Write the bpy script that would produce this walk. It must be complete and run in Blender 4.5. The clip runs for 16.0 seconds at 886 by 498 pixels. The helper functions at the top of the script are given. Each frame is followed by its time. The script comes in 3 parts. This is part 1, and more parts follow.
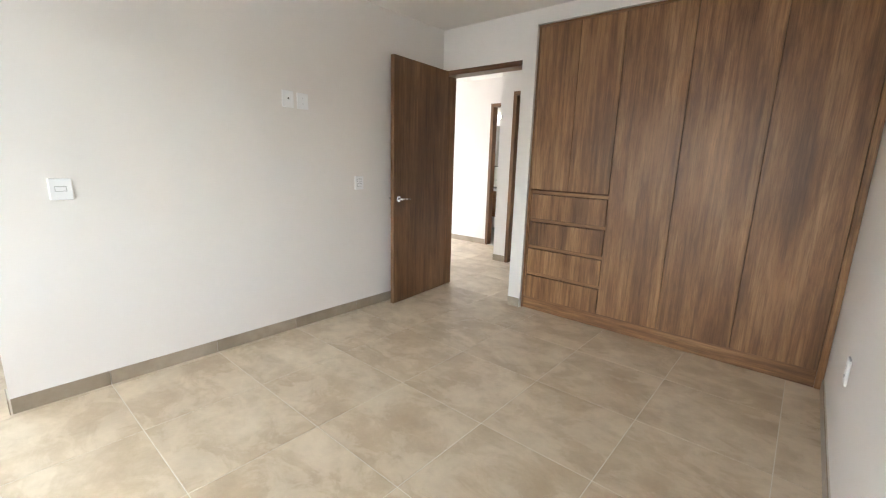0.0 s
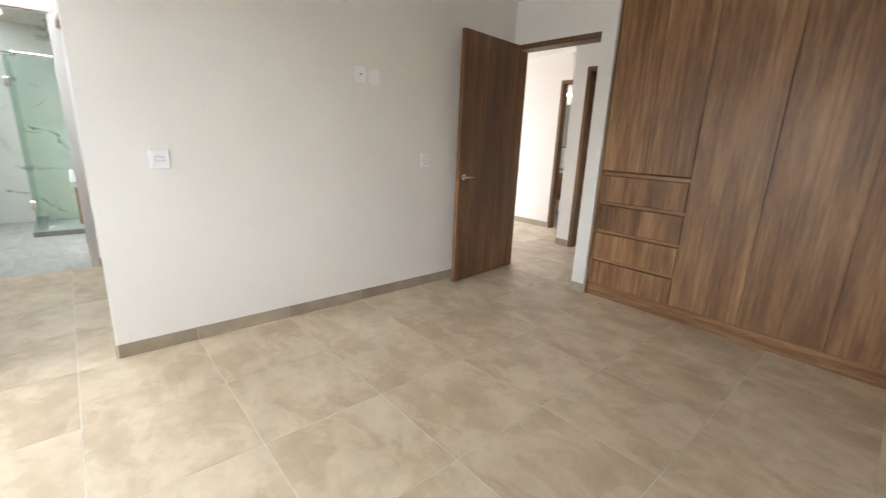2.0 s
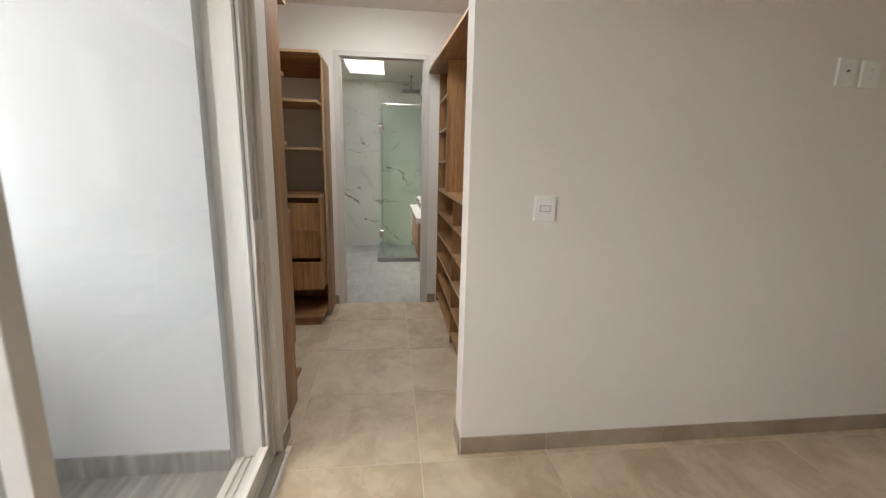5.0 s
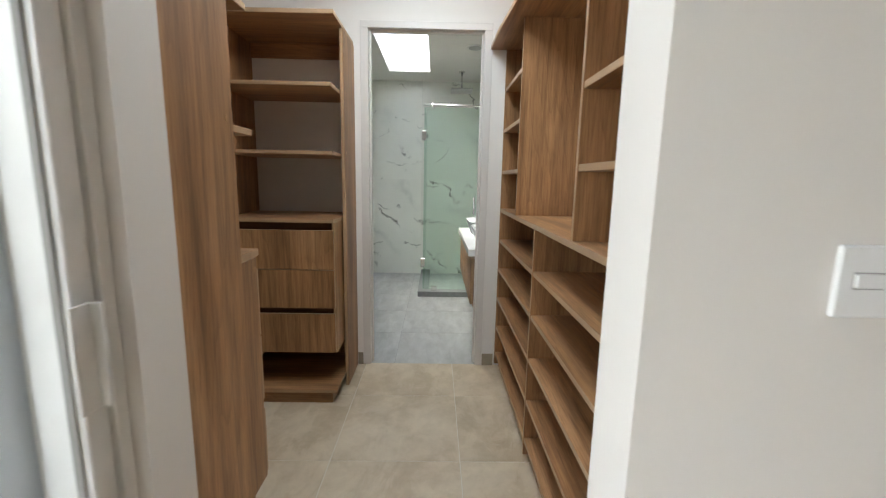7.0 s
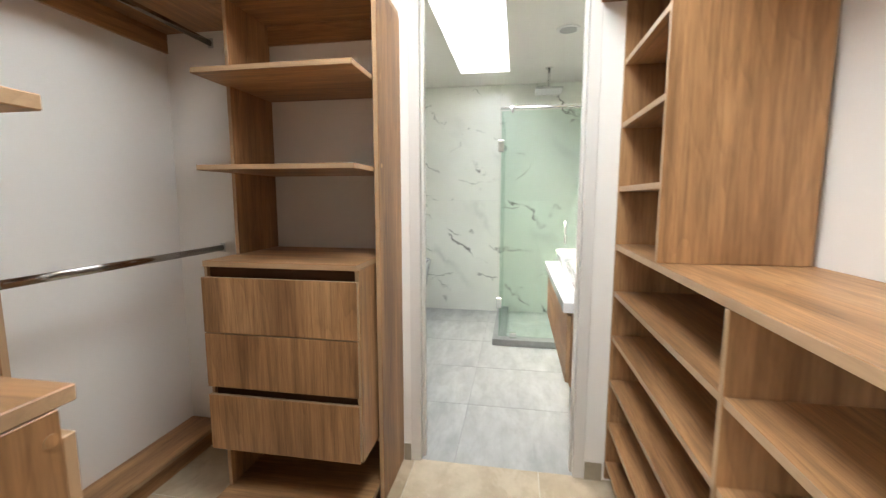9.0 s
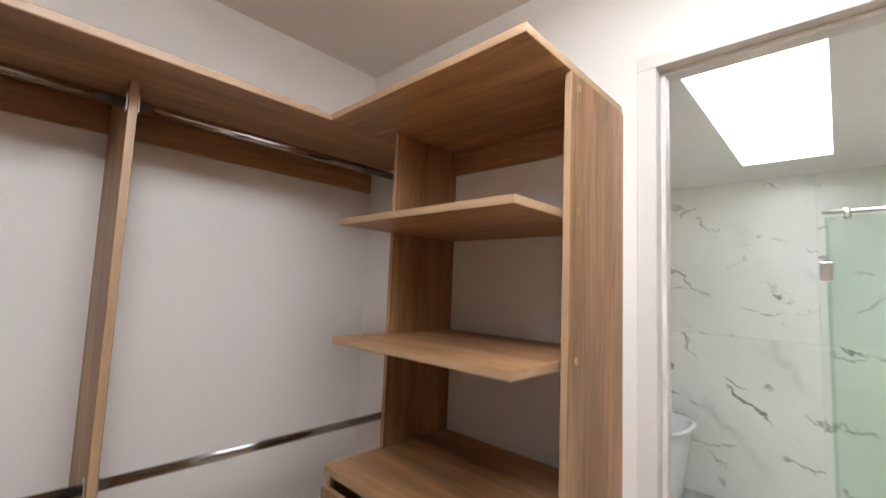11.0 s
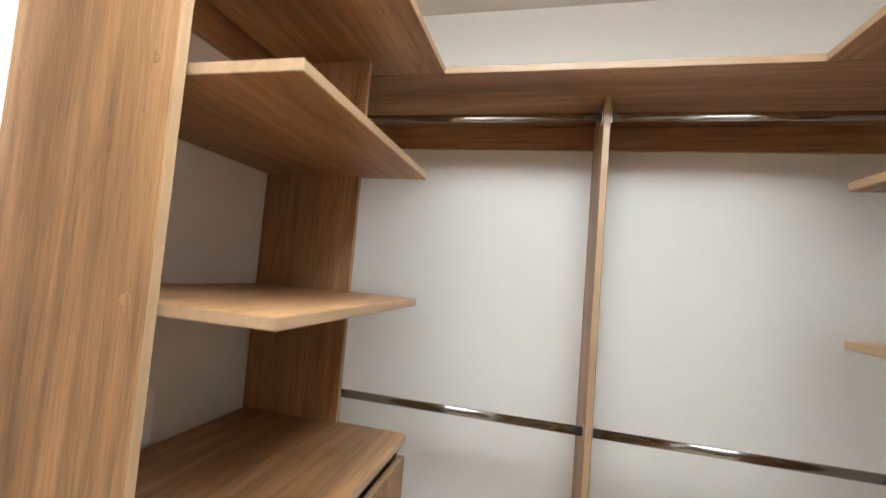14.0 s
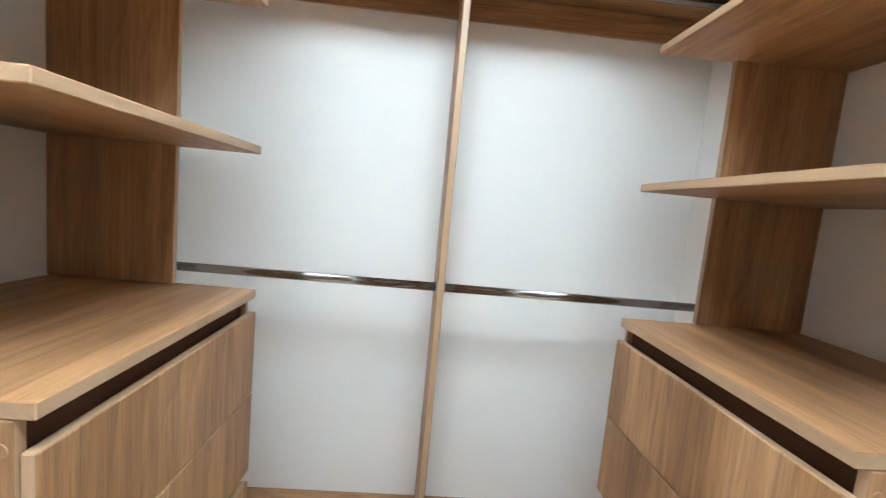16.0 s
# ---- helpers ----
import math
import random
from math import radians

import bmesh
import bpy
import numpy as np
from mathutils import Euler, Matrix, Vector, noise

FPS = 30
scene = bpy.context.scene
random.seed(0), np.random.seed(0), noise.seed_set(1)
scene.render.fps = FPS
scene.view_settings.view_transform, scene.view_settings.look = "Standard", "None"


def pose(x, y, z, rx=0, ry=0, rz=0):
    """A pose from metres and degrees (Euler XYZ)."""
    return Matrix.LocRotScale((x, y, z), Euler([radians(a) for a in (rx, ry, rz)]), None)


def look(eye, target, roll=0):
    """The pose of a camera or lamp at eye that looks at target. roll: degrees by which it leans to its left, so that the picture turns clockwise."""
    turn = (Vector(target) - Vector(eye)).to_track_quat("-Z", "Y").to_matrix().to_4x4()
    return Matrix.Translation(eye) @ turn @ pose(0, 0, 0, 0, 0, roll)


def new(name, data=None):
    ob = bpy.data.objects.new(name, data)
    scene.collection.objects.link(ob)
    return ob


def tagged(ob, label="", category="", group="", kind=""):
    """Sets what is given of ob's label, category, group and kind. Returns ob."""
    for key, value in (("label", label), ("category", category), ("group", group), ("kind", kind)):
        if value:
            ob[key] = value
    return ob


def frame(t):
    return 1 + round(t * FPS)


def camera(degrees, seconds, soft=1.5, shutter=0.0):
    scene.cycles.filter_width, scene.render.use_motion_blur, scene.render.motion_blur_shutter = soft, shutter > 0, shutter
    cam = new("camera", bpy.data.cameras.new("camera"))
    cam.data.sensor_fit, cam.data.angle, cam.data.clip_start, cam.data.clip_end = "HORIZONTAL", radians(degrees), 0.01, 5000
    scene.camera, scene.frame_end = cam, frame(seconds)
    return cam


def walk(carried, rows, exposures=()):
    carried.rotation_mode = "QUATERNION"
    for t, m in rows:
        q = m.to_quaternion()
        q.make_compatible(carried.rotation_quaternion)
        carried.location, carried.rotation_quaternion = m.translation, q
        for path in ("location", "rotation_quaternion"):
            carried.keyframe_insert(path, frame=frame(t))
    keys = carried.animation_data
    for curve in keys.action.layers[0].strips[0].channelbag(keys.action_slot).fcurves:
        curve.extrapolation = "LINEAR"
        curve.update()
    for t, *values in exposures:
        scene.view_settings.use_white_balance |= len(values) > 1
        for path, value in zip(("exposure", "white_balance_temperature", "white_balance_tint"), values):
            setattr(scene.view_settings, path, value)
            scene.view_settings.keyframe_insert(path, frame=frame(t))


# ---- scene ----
cam = camera(93.1, 16.0, soft=1.2, shutter=0.4)
PATH = [
    (0, (0.161, -0.033, 1.372), (-1.113, 1.451, 0.954), 1.6),
    (0.5, (0.161, -0.03, 1.37), (-1.1, 1.461, 0.939), 1.7),
    (1, (0.184, -0.014, 1.382), (-1.095, 1.455, 0.928), 1.9),
    (1.5, (0.163, -0.02, 1.363), (-1.185, 1.378, 0.885), 2.2),
    (2, (0.111, -0.059, 1.343), (-1.336, 1.224, 0.832), 2.3),
    (2.5, (0.045, -0.109, 1.345), (-1.572, 0.949, 0.832), 2.2),
    (3, (-0.077, -0.2, 1.343), (-1.808, 0.663, 0.834), 3.2),
    (3.5, (-0.318, -0.241, 1.326), (-2.189, 0.286, 0.857), 2.3),
    (4, (-0.549, -0.275, 1.334), (-2.465, -0.023, 0.818), 2.1),
    (4.5, (-0.824, -0.308, 1.34), (-2.752, -0.012, 0.895), 2.6),
    (5, (-1.09, -0.318, 1.344), (-3.035, -0.076, 0.944), 1.3),
    (7.3, (-2.359, -0.322, 1.302), (-4.332, -0.290, 0.974), 1.2),
    (7.5, (-2.456, -0.332, 1.304), (-4.423, -0.246, 0.952), 2.1),
    (8, (-2.678, -0.308, 1.298), (-4.648, -0.272, 0.953), 1.8),
    (8.2, (-2.756, -0.315, 1.302), (-4.729, -0.337, 0.977), 1.4),
    (10.3, (-3.612, -0.316, 1.429), (-5.284, -1.408, 1.328), 1.0),
    (10.5, (-3.67, -0.336, 1.478), (-5.26, -1.548, 1.413), 1.7),
    (11, (-3.824, -0.414, 1.604), (-5.271, -1.783, 1.779), 2.3),
    (11.5, (-3.913, -0.427, 1.655), (-5.081, -2.022, 1.964), 0.5),
    (12, (-3.956, -0.434, 1.669), (-4.331, -2.372, 1.994), 6.9),
    (12.5, (-3.906, -0.409, 1.669), (-3.66, -2.364, 2.014), 5.1),
    (13, (-3.869, -0.386, 1.654), (-3.402, -2.303, 1.978), 3.6),
    (13.5, (-3.856, -0.401, 1.593), (-3.4, -2.336, 1.814), 4.0),
    (14, (-3.869, -0.392, 1.517), (-3.399, -2.333, 1.633), 4.7),
    (14.5, (-3.889, -0.405, 1.441), (-3.492, -2.365, 1.435), 4.6),
    (15, (-3.91, -0.414, 1.383), (-3.656, -2.395, 1.277), 5.1),
    (15.5, (-3.929, -0.414, 1.344), (-3.878, -2.407, 1.184), 5.3),
    (16, (-3.948, -0.412, 1.336), (-4.068, -2.398, 1.132), 5.3),
]
walk(cam, [(t, look(eye, target, roll)) for t, eye, target, roll in PATH],
     [(0.0, 4.28, 6300, 8), (2.0, 4.1, 6450, 9), (2.6, 3.88, 6850, 13), (3.5, 3.42, 7100, 14), (4.5, 3.2, 7250, 13), (5.0, 3.18, 7250, 13), (7.5, 3.76, 6450, 8), (8.2, 4.36, 6950, 8), (10.5, 4.18, 6650, 15), (11.5, 4.05, 6850, 14), (12.0, 4.4, 6750, 11), (12.4, 4.54, 6350, 8), (13.0, 4.5, 6400, 6), (14.5, 4.78, 6600, 6), (15.0, 4.97, 5750, 1), (16.0, 5.02, 5800, 2)])

# ---- world, sun, exposure ----
world = bpy.data.worlds.new("sky")
scene.world = world
world.use_nodes = True
wn = world.node_tree
sky = wn.nodes.new("ShaderNodeTexSky")
sky.sky_type = "NISHITA"
sky.sun_disc = False
sky.sun_elevation, sky.sun_rotation = radians(66), radians(180)
sky.air_density, sky.dust_density, sky.ozone_density = 1.0, 4.0, 1.0
haze = wn.nodes.new("ShaderNodeHueSaturation")
haze.inputs["Saturation"].default_value = 0.45
wn.links.new(sky.outputs["Color"], haze.inputs["Color"])
wn.links.new(haze.outputs["Color"], wn.nodes["Background"].inputs["Color"])
wn.nodes["Background"].inputs["Strength"].default_value = 0.15
sun = new("sun", bpy.data.lights.new("sun", "SUN"))
sun.data.energy, sun.data.angle, sun.data.color = 0.3, radians(60), (1.0, 0.95, 0.88)
sun.matrix_world = look((0, 0, 0), (-0.05, 0.40, -0.91))

# ---- materials ----


def material(name, rough=0.5, metal=0.0):
    m = bpy.data.materials.new(name)
    m.use_nodes = True
    b = m.node_tree.nodes["Principled BSDF"]
    b.inputs["Roughness"].default_value, b.inputs["Metallic"].default_value = rough, metal
    return m, m.node_tree, b


def coords(nt, scale, rot=(0, 0, 0), vary=True):
    tc, mp = nt.nodes.new("ShaderNodeTexCoord"), nt.nodes.new("ShaderNodeMapping")
    mp.inputs["Scale"].default_value, mp.inputs["Rotation"].default_value = scale, rot
    if vary:
        info, mul, add = nt.nodes.new("ShaderNodeObjectInfo"), nt.nodes.new("ShaderNodeVectorMath"), nt.nodes.new("ShaderNodeVectorMath")
        mul.operation, add.operation = "SCALE", "ADD"
        mul.inputs[0].default_value = (37.0, 53.0, 71.0)
        nt.links.new(info.outputs["Random"], mul.inputs["Scale"])
        nt.links.new(tc.outputs["Object"], add.inputs[0])
        nt.links.new(mul.outputs[0], add.inputs[1])
        nt.links.new(add.outputs[0], mp.inputs["Vector"])
    else:
        nt.links.new(tc.outputs["Object"], mp.inputs["Vector"])
    return mp


def noise_tex(nt, mp, scale, detail=4.0, rough=0.55, distortion=0.0):
    n = nt.nodes.new("ShaderNodeTexNoise")
    n.inputs["Scale"].default_value, n.inputs["Detail"].default_value = scale, detail
    n.inputs["Roughness"].default_value, n.inputs["Distortion"].default_value = rough, distortion
    nt.links.new(mp.outputs[0], n.inputs["Vector"])
    return n.outputs["Fac"]


def ramp(nt, fac, stops):
    r = nt.nodes.new("ShaderNodeValToRGB")
    e = r.color_ramp.elements
    while len(e) < len(stops):
        e.new(0.5)
    for el, (p, c) in zip(e, stops):
        el.position, el.color = p, (*c, 1)
    nt.links.new(fac, r.inputs["Fac"])
    return r.outputs["Color"]


def mix(nt, fac, a, b, mode="MIX"):
    m = nt.nodes.new("ShaderNodeMix")
    m.data_type, m.blend_type = "RGBA", mode
    for sock, v in ((m.inputs[0], fac), (m.inputs[6], a), (m.inputs[7], b)):
        if isinstance(v, (int, float)):
            sock.default_value = v
        elif isinstance(v, tuple):
            sock.default_value = (*v, 1)
        else:
            nt.links.new(v, sock)
    return m.outputs[2]


def bump(nt, b, height, strength, dist=0.001):
    n = nt.nodes.new("ShaderNodeBump")
    n.inputs["Strength"].default_value, n.inputs["Distance"].default_value = strength, dist
    nt.links.new(height, n.inputs["Height"])
    nt.links.new(n.outputs[0], b.inputs["Normal"])


def gloss(nt, b, fac, lo, hi):
    r = nt.nodes.new("ShaderNodeMapRange")
    r.inputs["To Min"].default_value, r.inputs["To Max"].default_value = lo, hi
    nt.links.new(fac, r.inputs["Value"])
    nt.links.new(r.outputs[0], b.inputs["Roughness"])


def rgb(nt, col):
    n = nt.nodes.new("ShaderNodeRGB")
    n.outputs[0].default_value = (*col, 1)
    return n.outputs[0]


def warped(nt, mp, amount, scale):
    """Bends a coordinate by slow noise, so that the grain wanders."""
    n, sub, mul, add = (nt.nodes.new("ShaderNode" + k) for k in ("TexNoise", "VectorMath", "VectorMath", "VectorMath"))
    n.inputs["Scale"].default_value, n.inputs["Detail"].default_value = scale, 2.0
    sub.operation, mul.operation, add.operation = "SUBTRACT", "SCALE", "ADD"
    sub.inputs[1].default_value = (0.5, 0.5, 0.5)
    mul.inputs["Scale"].default_value = amount
    nt.links.new(mp.outputs[0], n.inputs["Vector"])
    nt.links.new(n.outputs["Color"], sub.inputs[0])
    nt.links.new(sub.outputs[0], mul.inputs[0])
    nt.links.new(mp.outputs[0], add.inputs[0])
    nt.links.new(mul.outputs[0], add.inputs[1])
    return add


def wood(axis, tone, name="walnut_melamine_", figure=1.0, rings_at=0.5, flat=0.0):
    """Walnut-look melamine whose grain runs along that axis."""
    m, nt, b = material(name + "xyz"[axis], 0.42)

    def stretched(across, along):
        s = [across] * 3
        s[axis] = along
        return coords(nt, tuple(s))
    broad = noise_tex(nt, warped(nt, stretched(6.5, 0.8), 0.5, 1.0), 1.0, 4, 0.55, 0.3)
    mid = tuple(v * f for v, f in zip((0.315, 0.18, 0.091), tone))
    streak = noise_tex(nt, warped(nt, stretched(44, 1.5), 1.5, 0.3), 1.0, 6, 0.62, 0.3)
    fibre = noise_tex(nt, stretched(210, 9), 1.0, 4, 0.65)
    mottle = noise_tex(nt, stretched(20, 3.2), 1.0, 5, 0.65, 0.5)
    c = ramp(nt, broad, [(p, tuple(v * f for v, f in zip(k, tone))) for p, k in ((0.34, (0.165, 0.086, 0.041)), (0.46, (0.275, 0.153, 0.076)), (0.54, (0.34, 0.197, 0.102)), (0.66, (0.455, 0.283, 0.157)))])
    c = mix(nt, 0.9 * (1 - figure), c, mid)
    c = mix(nt, 0.62 * figure, c, ramp(nt, streak, [(0.37, (0.36, 0.30, 0.25)), (0.46, (0.80, 0.77, 0.74)), (0.54, (1.05, 1.05, 1.05)), (0.64, (1.36, 1.37, 1.36))]), "MULTIPLY")
    c = mix(nt, 0.5 * figure, c, ramp(nt, fibre, [(0.40, (0.5, 0.45, 0.4)), (0.5, (1, 1, 1)), (0.62, (1.16, 1.16, 1.15))]), "MULTIPLY")
    c = mix(nt, 0.5 * figure, c, ramp(nt, mottle, [(0.38, (0.62, 0.57, 0.52)), (0.5, (1.0, 1.0, 1.0)), (0.64, (1.16, 1.16, 1.15))]), "MULTIPLY")
    rings = nt.nodes.new("ShaderNodeTexWave")
    rings.wave_type, rings.bands_direction, rings.wave_profile = "BANDS", "DIAGONAL", "SAW"
    for sock, v in (("Scale", 2.4), ("Distortion", 10.0), ("Detail", 2.5), ("Detail Scale", 0.7), ("Detail Roughness", 0.5)):
        rings.inputs[sock].default_value = v
    nt.links.new(warped(nt, stretched(5, 0.55), 0.9, 0.8).outputs[0], rings.inputs["Vector"])
    c = mix(nt, rings_at * figure, c, ramp(nt, rings.outputs["Fac"], [(0.0, (0.46, 0.39, 0.33)), (0.2, (0.92, 0.9, 0.88)), (1.0, (1.1, 1.1, 1.09))]), "MULTIPLY")
    if flat:
        c = mix(nt, flat, c, rgb(nt, tuple(v * f for v, f in zip((0.325, 0.185, 0.092), tone))), "MIX")
    nt.links.new(c, b.inputs["Base Color"])
    gloss(nt, b, streak, 0.36, 0.52)
    bump(nt, b, fibre, 0.15, 0.0006)
    return m


WOOD_X, WOOD_Y, WOOD_Z = (wood(k, (1.25, 1.145, 1.0), figure=0.62, rings_at=0.45) for k in range(3))
# edging strip in a lighter copy of the wood, for edges that catch light
EDGE = {m.name: wood(k, (1.40, 1.58, 1.80), "lit_edge_band_", 0.45, flat=0.55) for k, m in enumerate((WOOD_X, WOOD_Y, WOOD_Z))}
DOOR_X, DOOR_Z = (wood(k, (0.55, 0.475, 0.385), "dark_walnut_veneer_", 0.75, 0.2) for k in (0, 2))
ROBE_X, ROBE_Z = (wood(k, (0.82, 0.725, 0.59), "brown_walnut_melamine_", 0.85, 0.2) for k in (0, 2))


def paint(name, col, rough=0.75, relief=0.25):
    m, nt, b = material(name, rough)
    mp = coords(nt, (1, 1, 1), vary=False)
    broad, fine = noise_tex(nt, mp, 1.1, 3), noise_tex(nt, mp, 140, 3)
    lo = tuple(v * 0.955 for v in col)
    nt.links.new(ramp(nt, broad, [(0.3, lo), (0.7, col)]), b.inputs["Base Color"])
    bump(nt, b, fine, relief, 0.0012)
    return m


WHITE = paint("white_wall_paint", (0.84, 0.797, 0.748))
CEILING = paint("ceiling_paint", (0.85, 0.815, 0.77), 0.85, 0.35)
OUTSIDE = paint("balcony_paint", (0.69, 0.72, 0.75), 0.85, 0.5)
GREY_FRAME = paint("pale_grey_lacquer", (0.73, 0.685, 0.64), 0.4, 0.05)
# dark brown stands in for the shade inside joints and drawer gaps
GAP_SHADE = paint("joint_shade_brown", (0.095, 0.038, 0.016), 0.95, 0.1)


def tile_mat(name, dark, mid, light, rough=(0.3, 0.45), scale=1.0, stretch=(1, 1, 1), veined=False):
    m, nt, b = material(name)
    mp = coords(nt, stretch)
    cloud = noise_tex(nt, mp, 2.4 * scale, 7, 0.62, 0.3)
    patch = noise_tex(nt, mp, 5.5 * scale, 5, 0.65, 0.3)
    grain = noise_tex(nt, mp, 160, 3)
    c = ramp(nt, cloud, [(0.3, dark), (0.5, mid), (0.72, light)])
    if veined:
        smear = noise_tex(nt, warped(nt, coords(nt, (3.2, 4.8, 1), (0, 0, 0.5)), 1.6, 0.7), 1.0, 7, 0.66, 0.2)
        c = mix(nt, ramp(nt, smear, [(0.48, (0, 0, 0)), (0.55, (0.4, 0.4, 0.4)), (0.66, (0.62, 0.62, 0.62))]), c, light)
        c = mix(nt, ramp(nt, smear, [(0.34, (0.5, 0.5, 0.5)), (0.46, (0, 0, 0))]), c, dark)
    c = mix(nt, 0.28 if veined else 0.42, c, ramp(nt, patch, [(0.38, (0.78, 0.76, 0.73)), (0.6, (1.1, 1.1, 1.1))]), "MULTIPLY")
    nt.links.new(c, b.inputs["Base Color"])
    gloss(nt, b, cloud, *rough)
    bump(nt, b, grain, 0.08, 0.0005)
    return m


BEIGE = tile_mat("beige_porcelain", (0.46, 0.352, 0.23), (0.565, 0.452, 0.312), (0.71, 0.60, 0.45), (0.36, 0.52), veined=True)
SKIRT = tile_mat("beige_skirting", (0.295, 0.24, 0.172), (0.355, 0.29, 0.21), (0.43, 0.36, 0.27))
GREY_TILE = tile_mat("grey_porcelain", (0.36, 0.365, 0.365), (0.45, 0.452, 0.445), (0.55, 0.55, 0.535), stretch=(1, 2.6, 1))
BALCONY_TILE = tile_mat("grey_wood_look_tile", (0.20, 0.205, 0.205), (0.30, 0.305, 0.305), (0.46, 0.46, 0.45), stretch=(0.8, 9, 1))
GROUT = paint("pale_grout", (0.74, 0.69, 0.60), 0.9, 0.3)
MARBLE_GROUT = paint("white_grout", (0.72, 0.72, 0.67), 0.9, 0.3)
GREY_GROUT = paint("grey_grout", (0.38, 0.38, 0.38), 0.9, 0.3)


def marble():
    """White stone with sparse slanting grey veins."""
    m, nt, b = material("veined_marble", 0.18)
    mp = coords(nt, (1, 1, 1))

    def veins(direction, period, wobble, fray, width, mask_scale, lo, hi):
        def calc(op, *vals):
            n = nt.nodes.new("ShaderNodeMath")
            n.operation = op
            for sock, v in zip(n.inputs, vals):
                if isinstance(v, float):
                    sock.default_value = v
                else:
                    nt.links.new(v, sock)
            return n.outputs[0]
        dot = nt.nodes.new("ShaderNodeVectorMath")
        dot.operation = "DOT_PRODUCT"
        dot.inputs[1].default_value = direction
        nt.links.new(mp.outputs[0], dot.inputs[0])
        u = calc("MULTIPLY_ADD", noise_tex(nt, mp, 1.5, 3), wobble, dot.outputs["Value"])
        u = calc("MULTIPLY_ADD", noise_tex(nt, mp, 9.0, 6, 0.65), fray, u)
        near = calc("PINGPONG", u, period)
        wide = calc("MULTIPLY_ADD", noise_tex(nt, mp, 5.0, 2), width * 2.0, width * 0.1)
        line = calc("SUBTRACT", 1.0, calc("MINIMUM", calc("DIVIDE", near, wide), 1.0))
        k, w = (0, 0, 0), (1, 1, 1)
        return mix(nt, 1.0, line, ramp(nt, noise_tex(nt, mp, mask_scale, 2), [(lo, k), (hi, w)]), "MULTIPLY")
    main = veins((0.62, 0.62, 0.74), 0.34, 0.75, 0.26, 0.021, 2.6, 0.49, 0.60)
    side = veins((0.45, 0.30, 0.85), 0.19, 0.7, 0.22, 0.012, 3.4, 0.52, 0.62)
    twig = veins((-0.5, -0.42, 0.8), 0.23, 0.6, 0.20, 0.009, 3.8, 0.55, 0.64)
    haze = veins((0.60, 0.58, 0.76), 0.36, 0.7, 0.20, 0.075, 2.0, 0.46, 0.66)
    base = ramp(nt, noise_tex(nt, mp, 1.2, 4), [(0.3, (0.79, 0.79, 0.72)), (0.65, (0.88, 0.88, 0.815))])
    base = mix(nt, 0.45, base, mix(nt, haze, base, (0.50, 0.51, 0.47)))
    base = mix(nt, twig, base, (0.42, 0.41, 0.37))
    base = mix(nt, side, base, (0.34, 0.335, 0.30))
    base = mix(nt, main, base, (0.20, 0.195, 0.17))
    nt.links.new(base, b.inputs["Base Color"])
    return m


MARBLE = marble()


def plain(name, col, rough, metal=0.0, grain=0.06):
    m, nt, b = material(name, rough, metal)
    mp = coords(nt, (1, 1, 1), vary=False)
    n = noise_tex(nt, mp, 22, 4)
    nt.links.new(ramp(nt, n, [(0.3, tuple(v * (1 - grain) for v in col)), (0.7, col)]), b.inputs["Base Color"])
    gloss(nt, b, n, rough * 0.85, min(1, rough * 1.2))
    return m


# rod chrome darkened to carry the dim surroundings it mirrors
ROD_CHROME = plain("darkened_chrome", (0.45, 0.44, 0.43), 0.14, 1.0)
CHROME = plain("chrome", (0.78, 0.77, 0.76), 0.12, 1.0)
STEEL = plain("brushed_steel", (0.58, 0.57, 0.55), 0.3, 1.0)
BRONZE = plain("dark_hinge_metal", (0.12, 0.11, 0.10), 0.35, 1.0)
ALU = plain("white_aluminium", (0.80, 0.78, 0.745), 0.34)
PLATE = plain("white_switch_plastic", (0.88, 0.875, 0.865), 0.32, 0.0, 0.02)
PLATE_GREY = plain("grey_switch_plastic", (0.42, 0.41, 0.395), 0.4, 0.0, 0.02)
CERAMIC = plain("white_ceramic", (0.86, 0.86, 0.855), 0.1, 0.0, 0.01)
BLACK = plain("black_plastic", (0.015, 0.015, 0.015), 0.5)
STONE = plain("grey_kerb_stone", (0.30, 0.30, 0.30), 0.4, 0.0, 0.2)
SILL = plain("beige_threshold_metal", (0.40, 0.345, 0.275), 0.45)
RUBBER = plain("grey_track_brush", (0.30, 0.285, 0.26), 0.7)


def glass(name, tint, rough=0.0):
    m = bpy.data.materials.new(name)
    m.use_nodes = True
    nt = m.node_tree
    nt.nodes.remove(nt.nodes["Principled BSDF"])
    out = nt.nodes["Material Output"]
    tr, gl, lw, pw, mr, mx = (nt.nodes.new("ShaderNode" + k) for k in ("BsdfTransparent", "BsdfGlossy", "LayerWeight", "Math", "MapRange", "MixShader"))
    tr.inputs["Color"].default_value = (*tint, 1)
    gl.inputs["Roughness"].default_value = rough
    pw.operation = "POWER"
    pw.inputs[1].default_value = 4.0
    mr.inputs["To Min"].default_value, mr.inputs["To Max"].default_value = 0.03, 0.3
    nt.links.new(lw.outputs["Facing"], pw.inputs[0])
    nt.links.new(pw.outputs[0], mr.inputs["Value"])
    nt.links.new(mr.outputs[0], mx.inputs[0])
    nt.links.new(tr.outputs[0], mx.inputs[1])
    nt.links.new(gl.outputs[0], mx.inputs[2])
    nt.links.new(mx.outputs[0], out.inputs["Surface"])
    return m


PANE = glass("clear_glass", (0.945, 0.962, 0.957), 0.01)
SHOWER = glass("green_tinted_glass", (0.912, 0.975, 0.945), 0.02)
